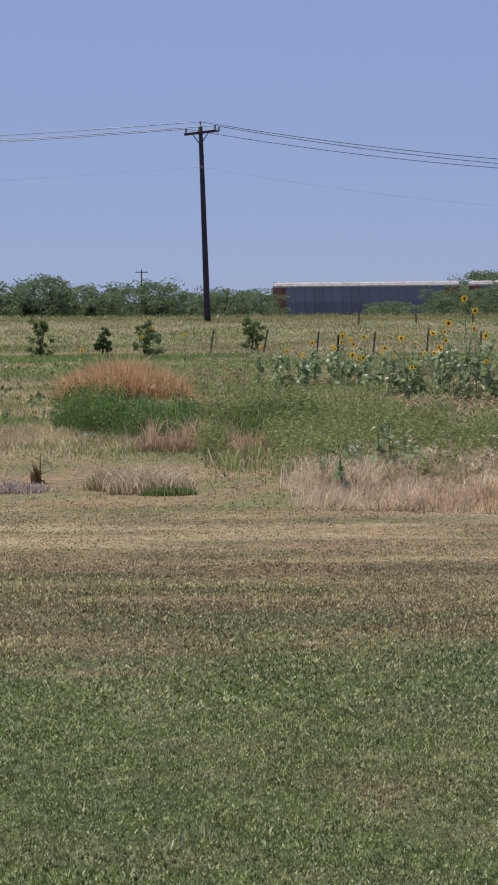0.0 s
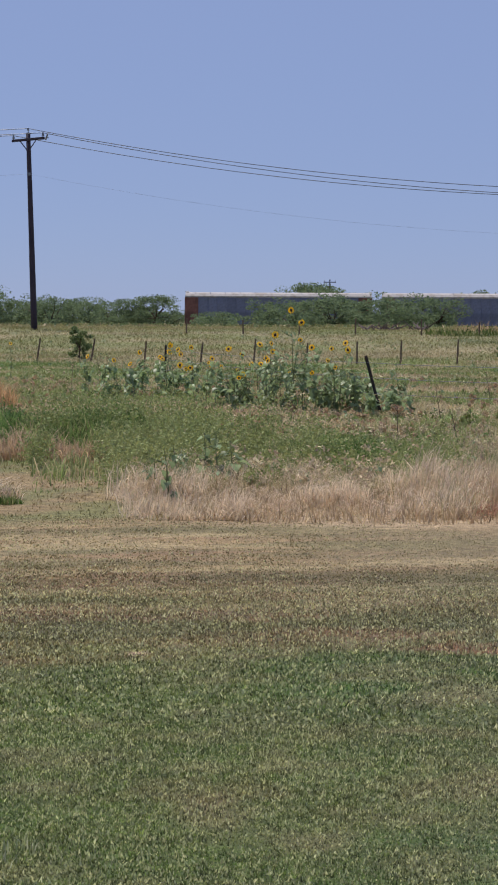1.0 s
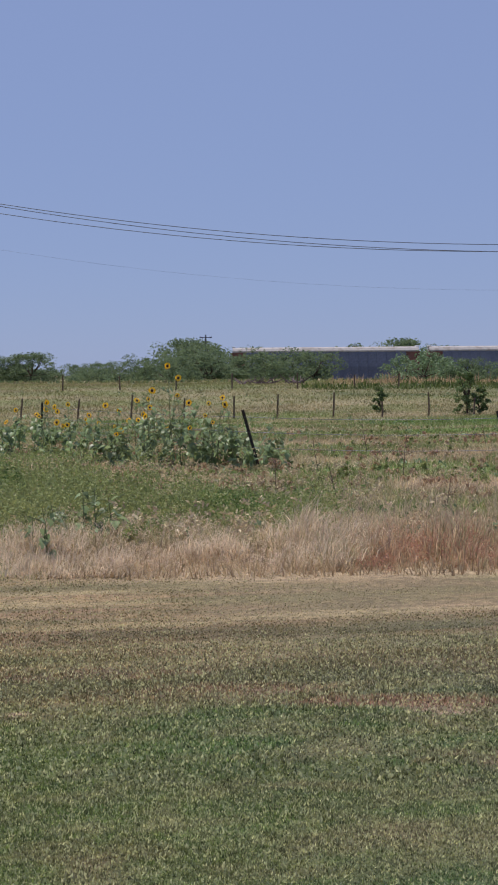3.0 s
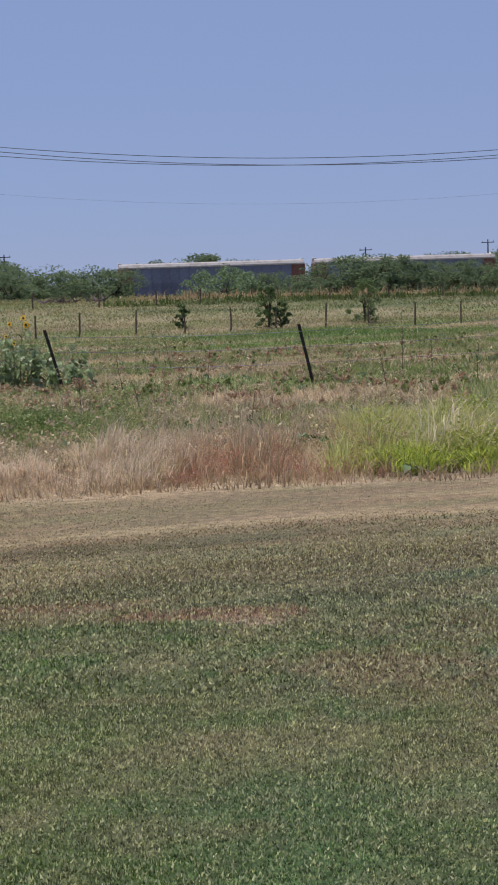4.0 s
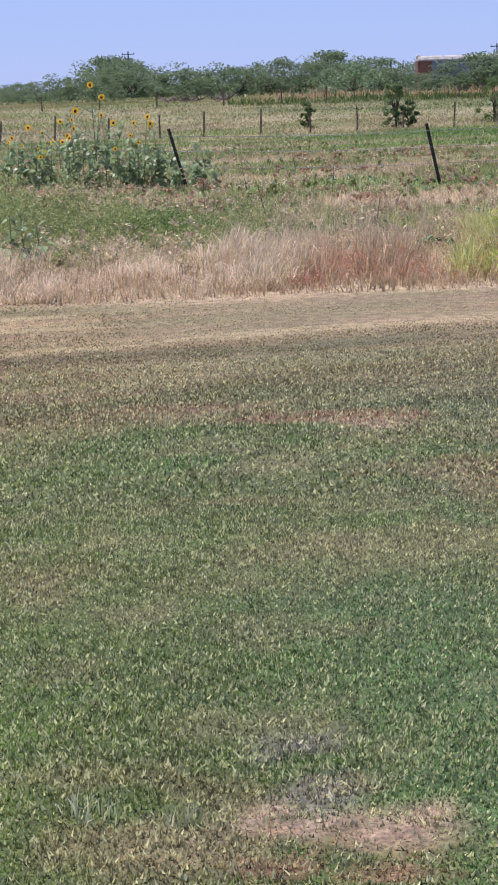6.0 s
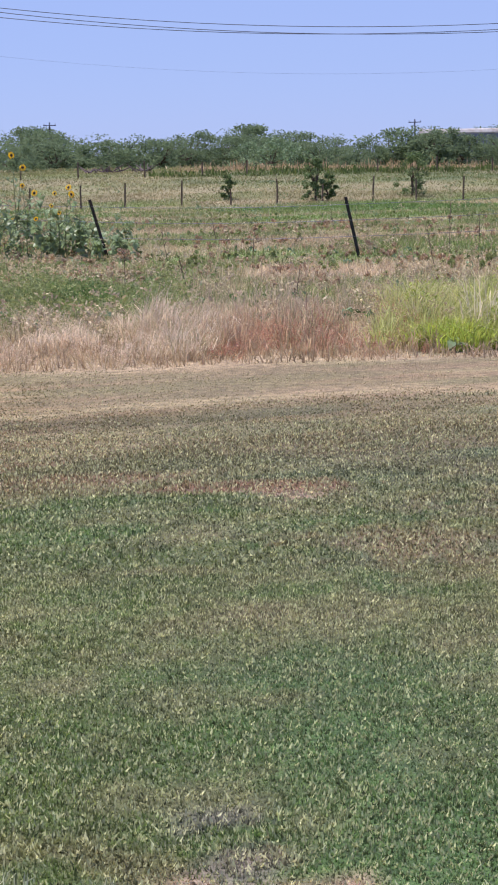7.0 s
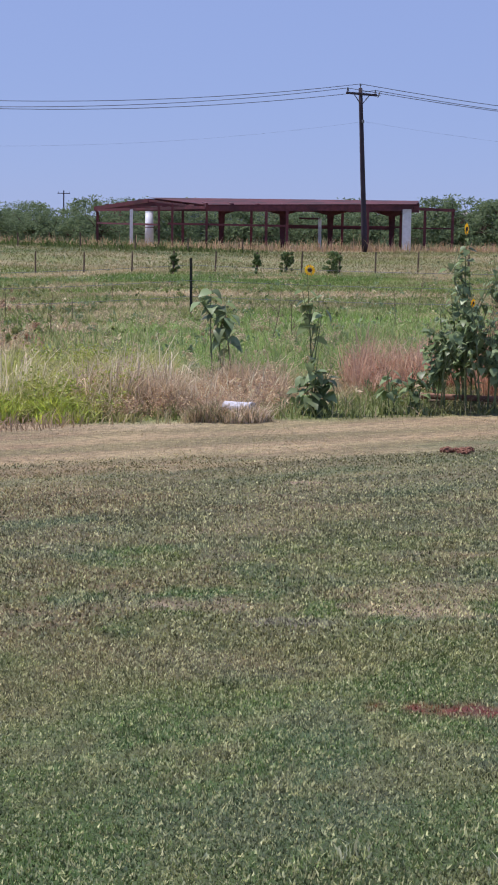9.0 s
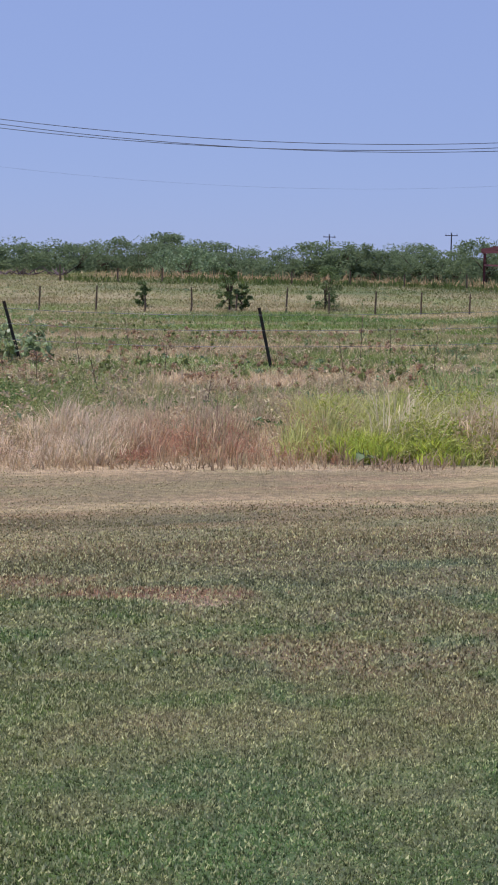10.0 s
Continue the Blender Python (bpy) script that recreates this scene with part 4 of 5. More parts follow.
# ---- poles and wires ----
P1, P2 = gz(P(-1.36, 88.0)), gz(P(34.82, 98.0))
P1.z, P2.z = 1.08, 0.92


def power_pole(at, height, lean, arm_turn, side=(1, 0)):
    pole = thing("power_pole", at, "dark wooden power pole with a crossarm", "power pole", "power poles")
    top = Vector((lean * height * side[0], lean * height * side[1], height))
    part("shaft", rod(bmesh.new(), (0, 0, -0.3), top, 0.17, 0.11, 14, 0.02, 8, 0.03), M_POLE, pole, "dark creosoted wooden shaft", True)
    a = radians(arm_turn)
    along = Vector((math.cos(a), math.sin(a), 0))
    c = top + Vector((0, -0.14, -0.35))
    m = Matrix.Translation(c) @ Matrix.Rotation(a, 4, "Z")
    arm = part("crossarm", box(bmesh.new(), (0, 0, 0), (2.4, 0.1, 0.13), 0.01, m), M_POLE, pole, "weathered timber crossarm")
    for s in (-1, 1):
        part("brace", rod(bmesh.new(), c + along * 0.65 * s, c + Vector((0, 0.0, -0.62)), 0.025, sides=6), M_POLE, pole)
        ins = bmesh.new()
        q = c + along * 1.1 * s
        for z, r in ((0.08, 0.03), (0.16, 0.07), (0.22, 0.055), (0.27, 0.04)):
            rod(ins, q + Vector((0, 0, z - 0.05)), q + Vector((0, 0, z + 0.03)), r, r * 0.8, 10)
        part("insulator", ins, M_CERAMIC, pole, "grey insulator")
    ins = bmesh.new()
    rod(ins, top - Vector((0, 0, 0.1)), top + Vector((0, 0, 0.16)), 0.02, sides=6)
    rod(ins, top + Vector((0, 0, 0.12)), top + Vector((0, 0, 0.24)), 0.06, 0.045, 10)
    part("insulator", ins, M_CERAMIC, pole, "grey insulator")
    cut = bmesh.new()
    rod(cut, c + along * 1.3 + Vector((0, 0, -0.1)), c + along * 1.45 + Vector((0, 0, 0.2)), 0.04, sides=8)
    rod(cut, c + along * 1.2, c + along * 1.5, 0.025, sides=6)
    part("fuse_cutout", cut, M_CERAMIC, pole, "grey fuse cutout at the arm's end")
    part("bracket", box(bmesh.new(), top * 0.79 + Vector((0, -0.17, 0)), (0.12, 0.1, 0.16), 0.02), M_CERAMIC, pole)
    return at + top + Vector((0, 0, 0.22)), at + c - along * 1.1 + Vector((0, 0, 0.27)), at + c + along * 1.1 + Vector((0, 0, 0.27)), at + top * 0.79 + Vector((0, -0.2, 0))


ends1 = power_pole(P1, 9.98, -0.028, -46)
ends2 = power_pole(P2, 9.0, -0.05, 10, (0.82, -0.57))
step = P2 - P1


def wire(a, b, sag, r=0.012):
    cu = bpy.data.curves.new("power_wire", "CURVE")
    cu.dimensions, cu.bevel_depth, cu.bevel_resolution = "3D", r, 1
    sp = cu.splines.new("POLY")
    n = 40
    sp.points.add(n)
    for k in range(n + 1):
        f = k / n
        p = a.lerp(b, f) - Vector((0, 0, 4 * sag * f * (1 - f)))
        sp.points[k].co = (*p, 1)
    cu.materials.append(M_WIRE)
    tagged(new("power_wire", cu), "thin dark overhead wire between the poles", "wire", "overhead wires")


for k, (a, b) in enumerate(zip(ends1, ends2)):
    thin = 0.0035 if k == 3 else 0.019
    wire(a, b, 2.45 + 0.05 * k, thin)
    wire(a - step + Vector((0, 0, -0.6)), a, 0.7, thin)
    wire(b, b + step + Vector((0, 0, 0.2)), 1.6, thin)


def far_pole(az, d, top):
    at = gz(P(az, d))
    pole = thing("far_power_pole", at, "distant wooden power pole with a crossarm", "power pole", "distant power poles", -az)
    h = top - at.z
    part("shaft", rod(bmesh.new(), (0, 0, -0.2), (0, 0, h), 0.15, 0.1, 8), M_POLE, pole)
    part("crossarm", box(bmesh.new(), (0, -0.13, h - 0.5), (2.2, 0.1, 0.14), 0.01), M_POLE, pole)
    for s in (-1, 0, 1):
        part("insulator", rod(bmesh.new(), (0.95 * s, -0.13, h - 0.45), (0.95 * s, -0.13, h - 0.2), 0.06, 0.04, 8), M_CERAMIC, pole)


for az, el in ((-3.57, 70), (8.56, 69), (20.66, 62), (24.73, 68), (33.85, 56)):
    far_pole(az, 300, 1.7 + el * 0.1)


# ---- fences ----
def tee_post(at, height, lean, dirn=0.0):
    post = thing("fence_post", at, "dark steel fence post leaning in tall grass" if abs(lean) > 4 else "dark straight steel fence post in grass", "fence post", "near fence posts", dirn)
    m = Matrix.Rotation(radians(-lean), 4, "Y")
    bm = bmesh.new()
    box(bm, (0, 0, height / 2 - 0.15), (0.055, 0.008, height + 0.3), 0.0, m)
    box(bm, (0, 0.022, height / 2 - 0.15), (0.008, 0.036, height + 0.3), 0.0, m)
    part("web", bm, M_POST, post)
    for k in range(5):
        z = height * (0.35 + 0.15 * k)
        part("stud", box(bmesh.new(), (0, -0.012, z), (0.03, 0.016, 0.02), 0.0, m), M_POST, post)
    return at + m @ Vector((0, 0, height)), at + m @ Vector((0, 0, 0))


near = []
for az, d, h, lean in ((3.0, 44.0, 1.0, -2), (10.32, 30.5, 1.08, 15.2), (18.78, 29.2, 1.05, 12.2), (29.01, 33.5, 1.16, 0.6)):
    near.append(tee_post(gz(P(az, d)), h, lean, -az))


def strand(a, b, sag=0.04):
    cu = bpy.data.curves.new("fence_wire", "CURVE")
    cu.dimensions, cu.bevel_depth, cu.bevel_resolution = "3D", 0.004, 0
    sp = cu.splines.new("POLY")
    sp.points.add(10)
    for k in range(11):
        f = k / 10
        sp.points[k].co = (*(a.lerp(b, f) - Vector((0, 0, 4 * sag * f * (1 - f)))), 1)
    cu.materials.append(M_WIRE)
    tagged(new("fence_wire", cu), "thin rusty wire strung between fence posts", "wire", "fence wires")


corner = gz(P(42.0, 33.0))
for (t0, b0), (t1, b1) in zip(near, near[1:] + [(corner + Vector((0, 0, 1.1)), corner)]):
    for f in (0.35, 0.62, 0.88):
        strand(b0.lerp(t0, f), b1.lerp(t1, f))


def wood_post(at, height, r, lean, turn, seed):
    random.seed(seed)
    post = thing("cedar_post", at, "weathered thin wooden post of the pasture fence", "fence post", "pasture fence posts", turn)
    part("stake", rod(bmesh.new(), (0, 0, -0.15), (lean * height, 0, height), r, r * 0.8, 7, random.uniform(-0.03, 0.03), 3, 0.12), M_CEDAR, post)


random.seed(11)
spots = [(-8.3, 0.75, -0.45), (-7.0, 1.0, 0.18), (-4.9, 0.9, 0.08), (-3.4, 0.8, 0), (-1.3, 0.85, 0.18), (0.5, 0.85, 0.2), (2.3, 0.8, 0.12), (4.2, 0.8, 0.12), (6.0, 0.95, 0.08), (7.8, 0.8, 0.03), (9.5, 0.85, 0.0),
         (10.95, 0.9, 0.05), (12.85, 0.95, 0.04), (14.5, 0.6, 0), (16.05, 0.92, 0.0), (17.6, 0.7, 0), (19.25, 0.95, 0.05), (20.7, 0.8, 0), (22.25, 0.9, 0.03), (23.8, 0.85, 0.0), (25.4, 0.8, 0.02), (27.0, 0.8, 0.03),
         (28.4, 0.85, 0.03), (29.8, 0.85, 0.05), (31.2, 0.85, 0.02), (32.7, 0.9, 0.05), (34.0, 0.85, 0.0), (35.2, 0.9, 0.0), (36.6, 0.9, 0.04), (38.3, 0.8, 0.0)]
for k, (az, h, lean) in enumerate(spots):
    y = 64.0 / (math.cos(radians(az)) + 0.12 * math.sin(radians(az)))
    wood_post(gz(P(az, y)), h * 1.02, 0.04, lean, -az, k)
for k in range(15):
    az = 3.5 + 1.95 * k + random.uniform(-0.4, 0.4)
    wood_post(gz(P(az, 84 / (math.cos(radians(az)) + 0.13 * math.sin(radians(az))))), random.uniform(0.65, 0.85), 0.045, random.uniform(-0.05, 0.05), -az, 40 + k)


# ---- open steel shed ----
def build_shed():
    shed = thing("steel_shed", (0, 0, 0), "open red-oxide steel shed frame without walls", "shed")
    zt, ridge = 3.3, 3.68

    def foot_at(az, d):
        return gz(P(az, d))

    def column(az, d, w, top, taper=0.0, mat=M_REDSTEEL, name="column"):
        g = foot_at(az, d)
        bm = bmesh.new()
        m = Matrix.Translation(g) @ Matrix.Rotation(radians(-az), 4, "Z")
        h = top - g.z
        r = bmesh.ops.create_cube(bm, size=1, matrix=Matrix.LocRotScale((0, 0, h / 2), None, (w, w * 0.8, h)))
        for v in r["verts"]:
            v.co.x *= 1 + (taper if v.co.z > h / 2 else 0)
            v.co = m @ v.co
        return part(name, bm, mat, shed, "white-painted upright" if mat is M_WHITE else "")

    def beam(a, b, w, h, name="beam"):
        a, b = Vector(a), Vector(b)
        bm = bmesh.new()
        q = (b - a).to_track_quat("X", "Z")
        box(bm, (0, 0, 0), ((b - a).length, w, h), 0.0, Matrix.Translation((a + b) / 2) @ q.to_matrix().to_4x4())
        return part(name, bm, M_REDSTEEL, shed)

    def up(az, d, z):
        p = P(az, d)
        return Vector((p.x, p.y, z))

    front = [(27.9, 106.0), (28.35, 106.0), (29.5, 105.0), (31.5, 103.5), (32.2, 103.0), (34.9, 103.5), (36.8, 105.0), (37.72, 105.6)]
    for az, d in front:
        column(az, d, 0.17 if az > 31 else 0.14, zt - 0.12 if az > 29 else zt + 0.1)
    for az, d in ((30.0, 108.0), (32.05, 107.0), (33.65, 107.0), (35.7, 108.0)):
        column(az, d, 0.24, zt - 0.1, 0.9)
        # haunch of the rigid frame
        for side in ((1,) if az < 31 else (-1, 1)):
            beam(up(az, d, zt - 0.4), up(az + 0.55 * side, d, zt - 0.12), 0.2, 0.26, "haunch")
    for az, d in ((25.85, 118.0), (28.7, 117.0), (31.0, 116.5), (34.05, 116.0), (36.0, 116.5)):
        column(az, d, 0.18, zt)
    # roof: a low gable end, front and back eaves, ridge, rafters, purlins and the front slope's sheet
    left, apex, corner_f = up(25.77, 117.5, 3.18), up(27.57, 112.0, ridge), up(29.48, 104.6, 3.12)
    beam(left, apex, 0.2, 0.24, "gable_rafter")
    beam(corner_f, apex, 0.12, 0.12, "gable_rafter")
    beam(left + Vector((0, 0, -0.12)), corner_f + Vector((0, 0, 0.06)), 0.12, 0.16, "tie_beam")
    beam(corner_f, up(36.4, 103.8, zt), 0.2, 0.34, "eave_beam")
    beam(up(36.4, 104.0, zt - 0.04), up(37.78, 105.4, zt - 0.1), 0.16, 0.18, "eave_beam")
    beam(apex, up(36.6, 110.5, ridge - 0.02), 0.2, 0.2, "ridge_beam")
    beam(left, up(36.6, 117.0, zt + 0.05), 0.2, 0.3, "eave_beam")
    for k in range(9):
        az = 29.5 + k * 0.86
        foot_f, top, foot_b = up(az, 104.4, zt + 0.02), up(az - 0.35, 111.2, ridge - 0.08), up(az - 0.7, 117.1, zt + 0.1)
        beam(foot_f, top, 0.15, 0.26, "rafter")
        beam(top, foot_b, 0.15, 0.26, "rafter")
    for k in range(1, 5):
        f = k / 5
        beam(corner_f.lerp(apex, f) + Vector((0, 0, 0.12)), up(36.5, 103.8, zt + 0.18).lerp(up(36.6, 110.5, ridge + 0.08), f), 0.1, 0.14, "purlin")
        beam(left.lerp(apex, f) + Vector((0, 0, 0.12)), up(36.6, 117.0, zt + 0.18).lerp(up(36.6, 110.5, ridge + 0.08), f), 0.1, 0.14, "purlin")
    sheet = bmesh.new()
    quad = [corner_f + Vector((0, 0, 0.2)), up(36.5, 103.6, zt + 0.2), up(36.6, 110.5, ridge + 0.16), apex + Vector((0, 0, 0.16))]
    lower, upper = [sheet.verts.new(p) for p in quad], [sheet.verts.new(p + Vector((0, 0, 0.03))) for p in quad]
    sheet.faces.new(lower[::-1]), sheet.faces.new(upper)
    for k in range(4):
        sheet.faces.new((lower[k], lower[(k + 1) % 4], upper[(k + 1) % 4], upper[k]))
    part("roof_sheet", sheet, M_REDSHEET, shed, "dull red roof sheeting on the front slope")
    # girts at half height
    gz_mid = foot_at(31, 106).z + 1.35
    beam(up(25.85, 117.9, gz_mid + 0.1), up(27.9, 106.1, gz_mid), 0.08, 0.12, "girt")
    beam(up(28.2, 106.1, gz_mid + 0.08), up(32.2, 103.2, gz_mid + 0.02), 0.08, 0.12, "girt")
    beam(up(32.2, 107.1, gz_mid - 0.05), up(35.7, 108.1, gz_mid - 0.05), 0.08, 0.12, "girt")
    beam(up(28.7, 117.0, gz_mid + 0.1), up(36.0, 116.6, gz_mid + 0.1), 0.08, 0.12, "girt")
    beam(up(36.4, 105.4, gz_mid), up(37.7, 105.7, gz_mid), 0.06, 0.08, "girt")
    # white uprights and the doorway's frame
    column(36.2, 102.5, 0.52, zt - 0.1, 0.0, M_WHITE, "white_column")
    column(33.3, 105.5, 0.2, 2.6, 0.0, M_WHITE, "white_post")
    column(26.98, 109.0, 0.2, zt - 0.25, 0.0, M_WHITE, "white_post")
    beam(up(32.6, 105.6, 2.6), up(33.3, 105.6, 2.6), 0.1, 0.12, "door_head")


build_shed()
# a white tank standing under the roof
g = gz(P(27.58, 110.5))
tank = thing("water_tank", g, "tall white cylindrical tank under the shed roof", "tank")
part("shell", rod(bmesh.new(), (0, 0, 0), (0, 0, 2.2), 0.3, 0.25, 20), M_WHITE, tank, "white painted shell", True)
part("lid", rod(bmesh.new(), (0, 0, 2.2), (0, 0, 2.26), 0.26, 0.25, 20), M_WHITE, tank)
part("band", rod(bmesh.new(), (0, 0, 1.2), (0, 0, 1.26), 0.285, 0.285, 20), M_REDSTEEL, tank, "dark red band")


# ---- old cab, log rail and pipe beyond the sunflowers ----
def build_cab():
    at = gz(P(41.6, 63.0))
    cab = thing("machine_cab", at, "small weathered machine cab with a rusty roof", "cab", rz=-41.6)
    z0, z1 = 1.42, 2.18
    for x in (-0.5, 0.5):
        for y in (-0.4, 0.4):
            part("leg", rod(bmesh.new(), (x, y, 0), (x, y, z0), 0.04, sides=8), M_RUST, cab)
    part("floor_plate", box(bmesh.new(), (0, 0, z0), (1.2, 1.0, 0.08), 0.01), M_RUST, cab)
    part("wall", box(bmesh.new(), (-0.38, -0.46, (z0 + z1) / 2), (0.42, 0.05, z1 - z0 - 0.1), 0.01), M_CAB, cab, "faded blue-grey panel")
    part("wall", box(bmesh.new(), (0.45, -0.46, (z0 + z1) / 2), (0.26, 0.05, z1 - z0 - 0.1), 0.01), M_CAB, cab, "faded blue-grey panel")
    # back wall and door panel are coloured dark to stand for the cab's shade
    part("wall", box(bmesh.new(), (0, 0.46, (z0 + z1) / 2), (1.16, 0.05, z1 - z0 - 0.1), 0.01), M_DARK, cab, "back wall coloured dark for the shaded inside")
    part("door", box(bmesh.new(), (0.12, -0.45, (z0 + z1) / 2 - 0.05), (0.34, 0.04, 0.6), 0.04), M_DARK, cab, "dark panel standing for the shaded door opening")
    part("seat", box(bmesh.new(), (-0.1, -0.3, z0 + 0.2), (0.2, 0.3, 0.36), 0.05), M_RUST, cab)
    part("roof", box(bmesh.new(), (-0.05, 0, z1 + 0.05), (1.35, 1.15, 0.1), 0.03), M_CABROOF, cab, "dusty tan sheet roof")
    part("lamp", rod(bmesh.new(), (-0.35, -0.45, z1 + 0.1), (-0.35, -0.45, z1 + 0.22), 0.07, 0.05, 10), M_RUST, cab)
    at = gz(P(41.05, 45.0))
    rail = thing("log_fence", at, "leaning dark post with a rusty pipe rail", "fence", rz=-41.2)
    part("post", rod(bmesh.new(), (-0.2, 0, -0.1), (0.08, 0, 1.2), 0.07, 0.06, 9, 0.03, 4, 0.1), M_BARK, rail, "dark leaning wooden post")
    part("rail", rod(bmesh.new(), (-0.05, -0.05, 1.22), (1.1, 0.05, 1.17), 0.055, 0.055, 10), M_RUST, rail, "rusty pipe rail")
    at = gz(P(41.55, 17.7))
    stake = thing("pipe_stake", at, "short white plastic sleeve on a leaning stick", "pipe", rz=-41.6)
    part("stick", rod(bmesh.new(), (-0.38, 0, 0), (-0.02, 0, 0.8), 0.014, 0.014, 8), M_CEDAR, stake, "thin wooden stick")
    part("tube", rod(bmesh.new(), (-0.05, 0, 0.76), (0.06, 0, 0.96), 0.024, 0.024, 10), M_CONCRETE, stake, "white plastic sleeve")


build_cab()
at = gz(P(38.3, 16.75))
bar = thing("rusty_pipe", at, "rusty steel pipe lying under the sunflowers", "pipe", rz=-40)
part("tube", rod(bmesh.new(), (-0.45, 0, 0.12), (0.5, 0, 0.1), 0.03, 0.03, 12), M_RUST, bar)
for x in (-0.3, 0.4):
    part("support", box(bmesh.new(), (x, 0, 0.04), (0.12, 0.14, 0.1), 0.01), M_CEDAR, bar, "short wooden block")


def white_pipe():
    at = gz(P(30.7, 15.35))
    pipe = thing("drain_pipe", at + Vector((0, 0, 0.085)), "short white drain pipe lying at the lawn's edge", "pipe", rz=-60)
    n, bm = 20, bmesh.new()
    rings = []
    for x, r in ((-0.15, 0.082), (0.1, 0.082), (0.1, 0.088), (0.13, 0.088), (0.13, 0.07), (-0.15, 0.07)):
        rings.append([bm.verts.new((x, math.cos(2 * math.pi * k / n) * r, math.sin(2 * math.pi * k / n) * r)) for k in range(n)])
    for a, b in zip(rings, rings[1:] + rings[:1]):
        for k in range(n):
            bm.faces.new((a[k], a[(k + 1) % n], b[(k + 1) % n], b[k]))
    part("tube", bm, material("dusty_white_pipe", srgb(188, 188, 198), 0.75, scale=20, vary=0.25, second=srgb(150, 140, 130)), pipe, "dusty white tube", False)
    bm = bmesh.new()
    rod(bm, (0.09, 0, 0), (0.115, 0, 0), 0.071, 0.071, 20)
    part("plug", bm, material("grey_pipe_plug", srgb(176, 176, 186), 0.7, vary=0.1), pipe, "grey end plug")


white_pipe()


def soil_heap(az, d, r, seed):
    random.seed(seed)
    at = gz(P(az, d))
    heap = bmesh.new()
    bmesh.ops.create_icosphere(heap, subdivisions=3, radius=r)
    for v in heap.verts:
        k = 1 + 0.35 * noise.noise(v.co * (3 / r) + Vector((seed, 0, 0)))
        v.co = Vector((v.co.x * k * 1.3, v.co.y * k, max(v.co.z, -0.3 * r) * k * 0.75))
    ob = mesh_object("soil_clod", heap, M_SOIL)
    ob.matrix_basis = pose(at.x, at.y, at.z + 0.01, 0, 0, seed * 40)
    tagged(ob, "small clod of dug red soil on the lawn", "clod", "clods of red soil")


for k, (az, d, r) in enumerate(((37.75, 13.35, 0.045), (38.05, 13.4, 0.03), (38.3, 13.3, 0.05), (38.5, 13.45, 0.035))):
    soil_heap(az, d, r, k)


# ---- sunflowers and weeds ----
def leaf_mesh(name, mat, droop=0.35):
    """A heart-shaped leaf of length 1 along x, folded a little at the rib and drooping."""
    rows = ((0.0, 0.06), (0.06, 0.3), (0.25, 0.42), (0.5, 0.34), (0.75, 0.18), (1.0, 0.0))
    bm = bmesh.new()
    mid, lt, rt = [], [], []
    for x, w in rows:
        z = -droop * x * x
        mid.append(bm.verts.new((x, 0, z)))
        if w:
            back = -0.1 if x == 0.06 else 0
            lt.append(bm.verts.new((x + back, w, z + 0.12 * w)))
            rt.append(bm.verts.new((x + back, -w, z + 0.12 * w)))
    for s, flip in ((lt, False), (rt, True)):
        for k in range(4):
            f = (mid[k], mid[k + 1], s[k + 1], s[k])
            bm.faces.new(f[::-1] if flip else f)
        f = (mid[4], mid[5], s[4])
        bm.faces.new(f[::-1] if flip else f)
    me = bpy.data.meshes.new(name)
    bm.to_mesh(me)
    bm.free()
    me.polygons.foreach_set("use_smooth", [True] * len(me.polygons))
    me.materials.append(mat)
    return me


def flower_meshes():
    """A ring of petals of radius 1 that faces x, and its dark disc."""
    bm = bmesh.new()
    for ring, (n, l) in enumerate(((14, 1.0), (12, 0.85))):
        for k in range(n):
            a = 2 * math.pi * (k + 0.5 * ring) / n
            u, w = Vector((0, math.cos(a), math.sin(a))), Vector((0, -math.sin(a), math.cos(a)))
            o = Vector((0.03 - 0.05 * ring, 0, 0))
            v = [bm.verts.new(o + u * 0.34), bm.verts.new(o + u * 0.66 + w * 0.13 + Vector((0.04, 0, 0))), bm.verts.new(o + u * l + Vector((-0.06, 0, 0))), bm.verts.new(o + u * 0.66 - w * 0.13 + Vector((0.04, 0, 0)))]
            bm.faces.new(v)
    p = bpy.data.meshes.new("petals")
    bm.to_mesh(p)
    bm.free()
    p.materials.append(M_PETAL)
    bm = bmesh.new()
    rod(bm, (-0.12, 0, 0), (0.02, 0, 0), 0.2, 0.34, 12)
    rod(bm, (0.02, 0, 0), (0.12, 0, 0), 0.34, 0.22, 12)
    d = bpy.data.meshes.new("disc")
    bm.to_mesh(d)
    bm.free()
    d.materials.append(M_DISC)
    return p, d


LEAVES = [leaf_mesh("leaf", M_SUNLEAF, 0.25), leaf_mesh("leaf", M_SUNLEAF, 0.6)]
PETALS, DISC = flower_meshes()
BUD = bmesh.new()
rod(BUD, (-0.3, 0, 0), (0.4, 0, 0), 0.35, 0.5, 8)
BUD_ME = bpy.data.meshes.new("bud")
BUD.to_mesh(BUD_ME)
BUD.free()
BUD_ME.materials.append(M_STEM)


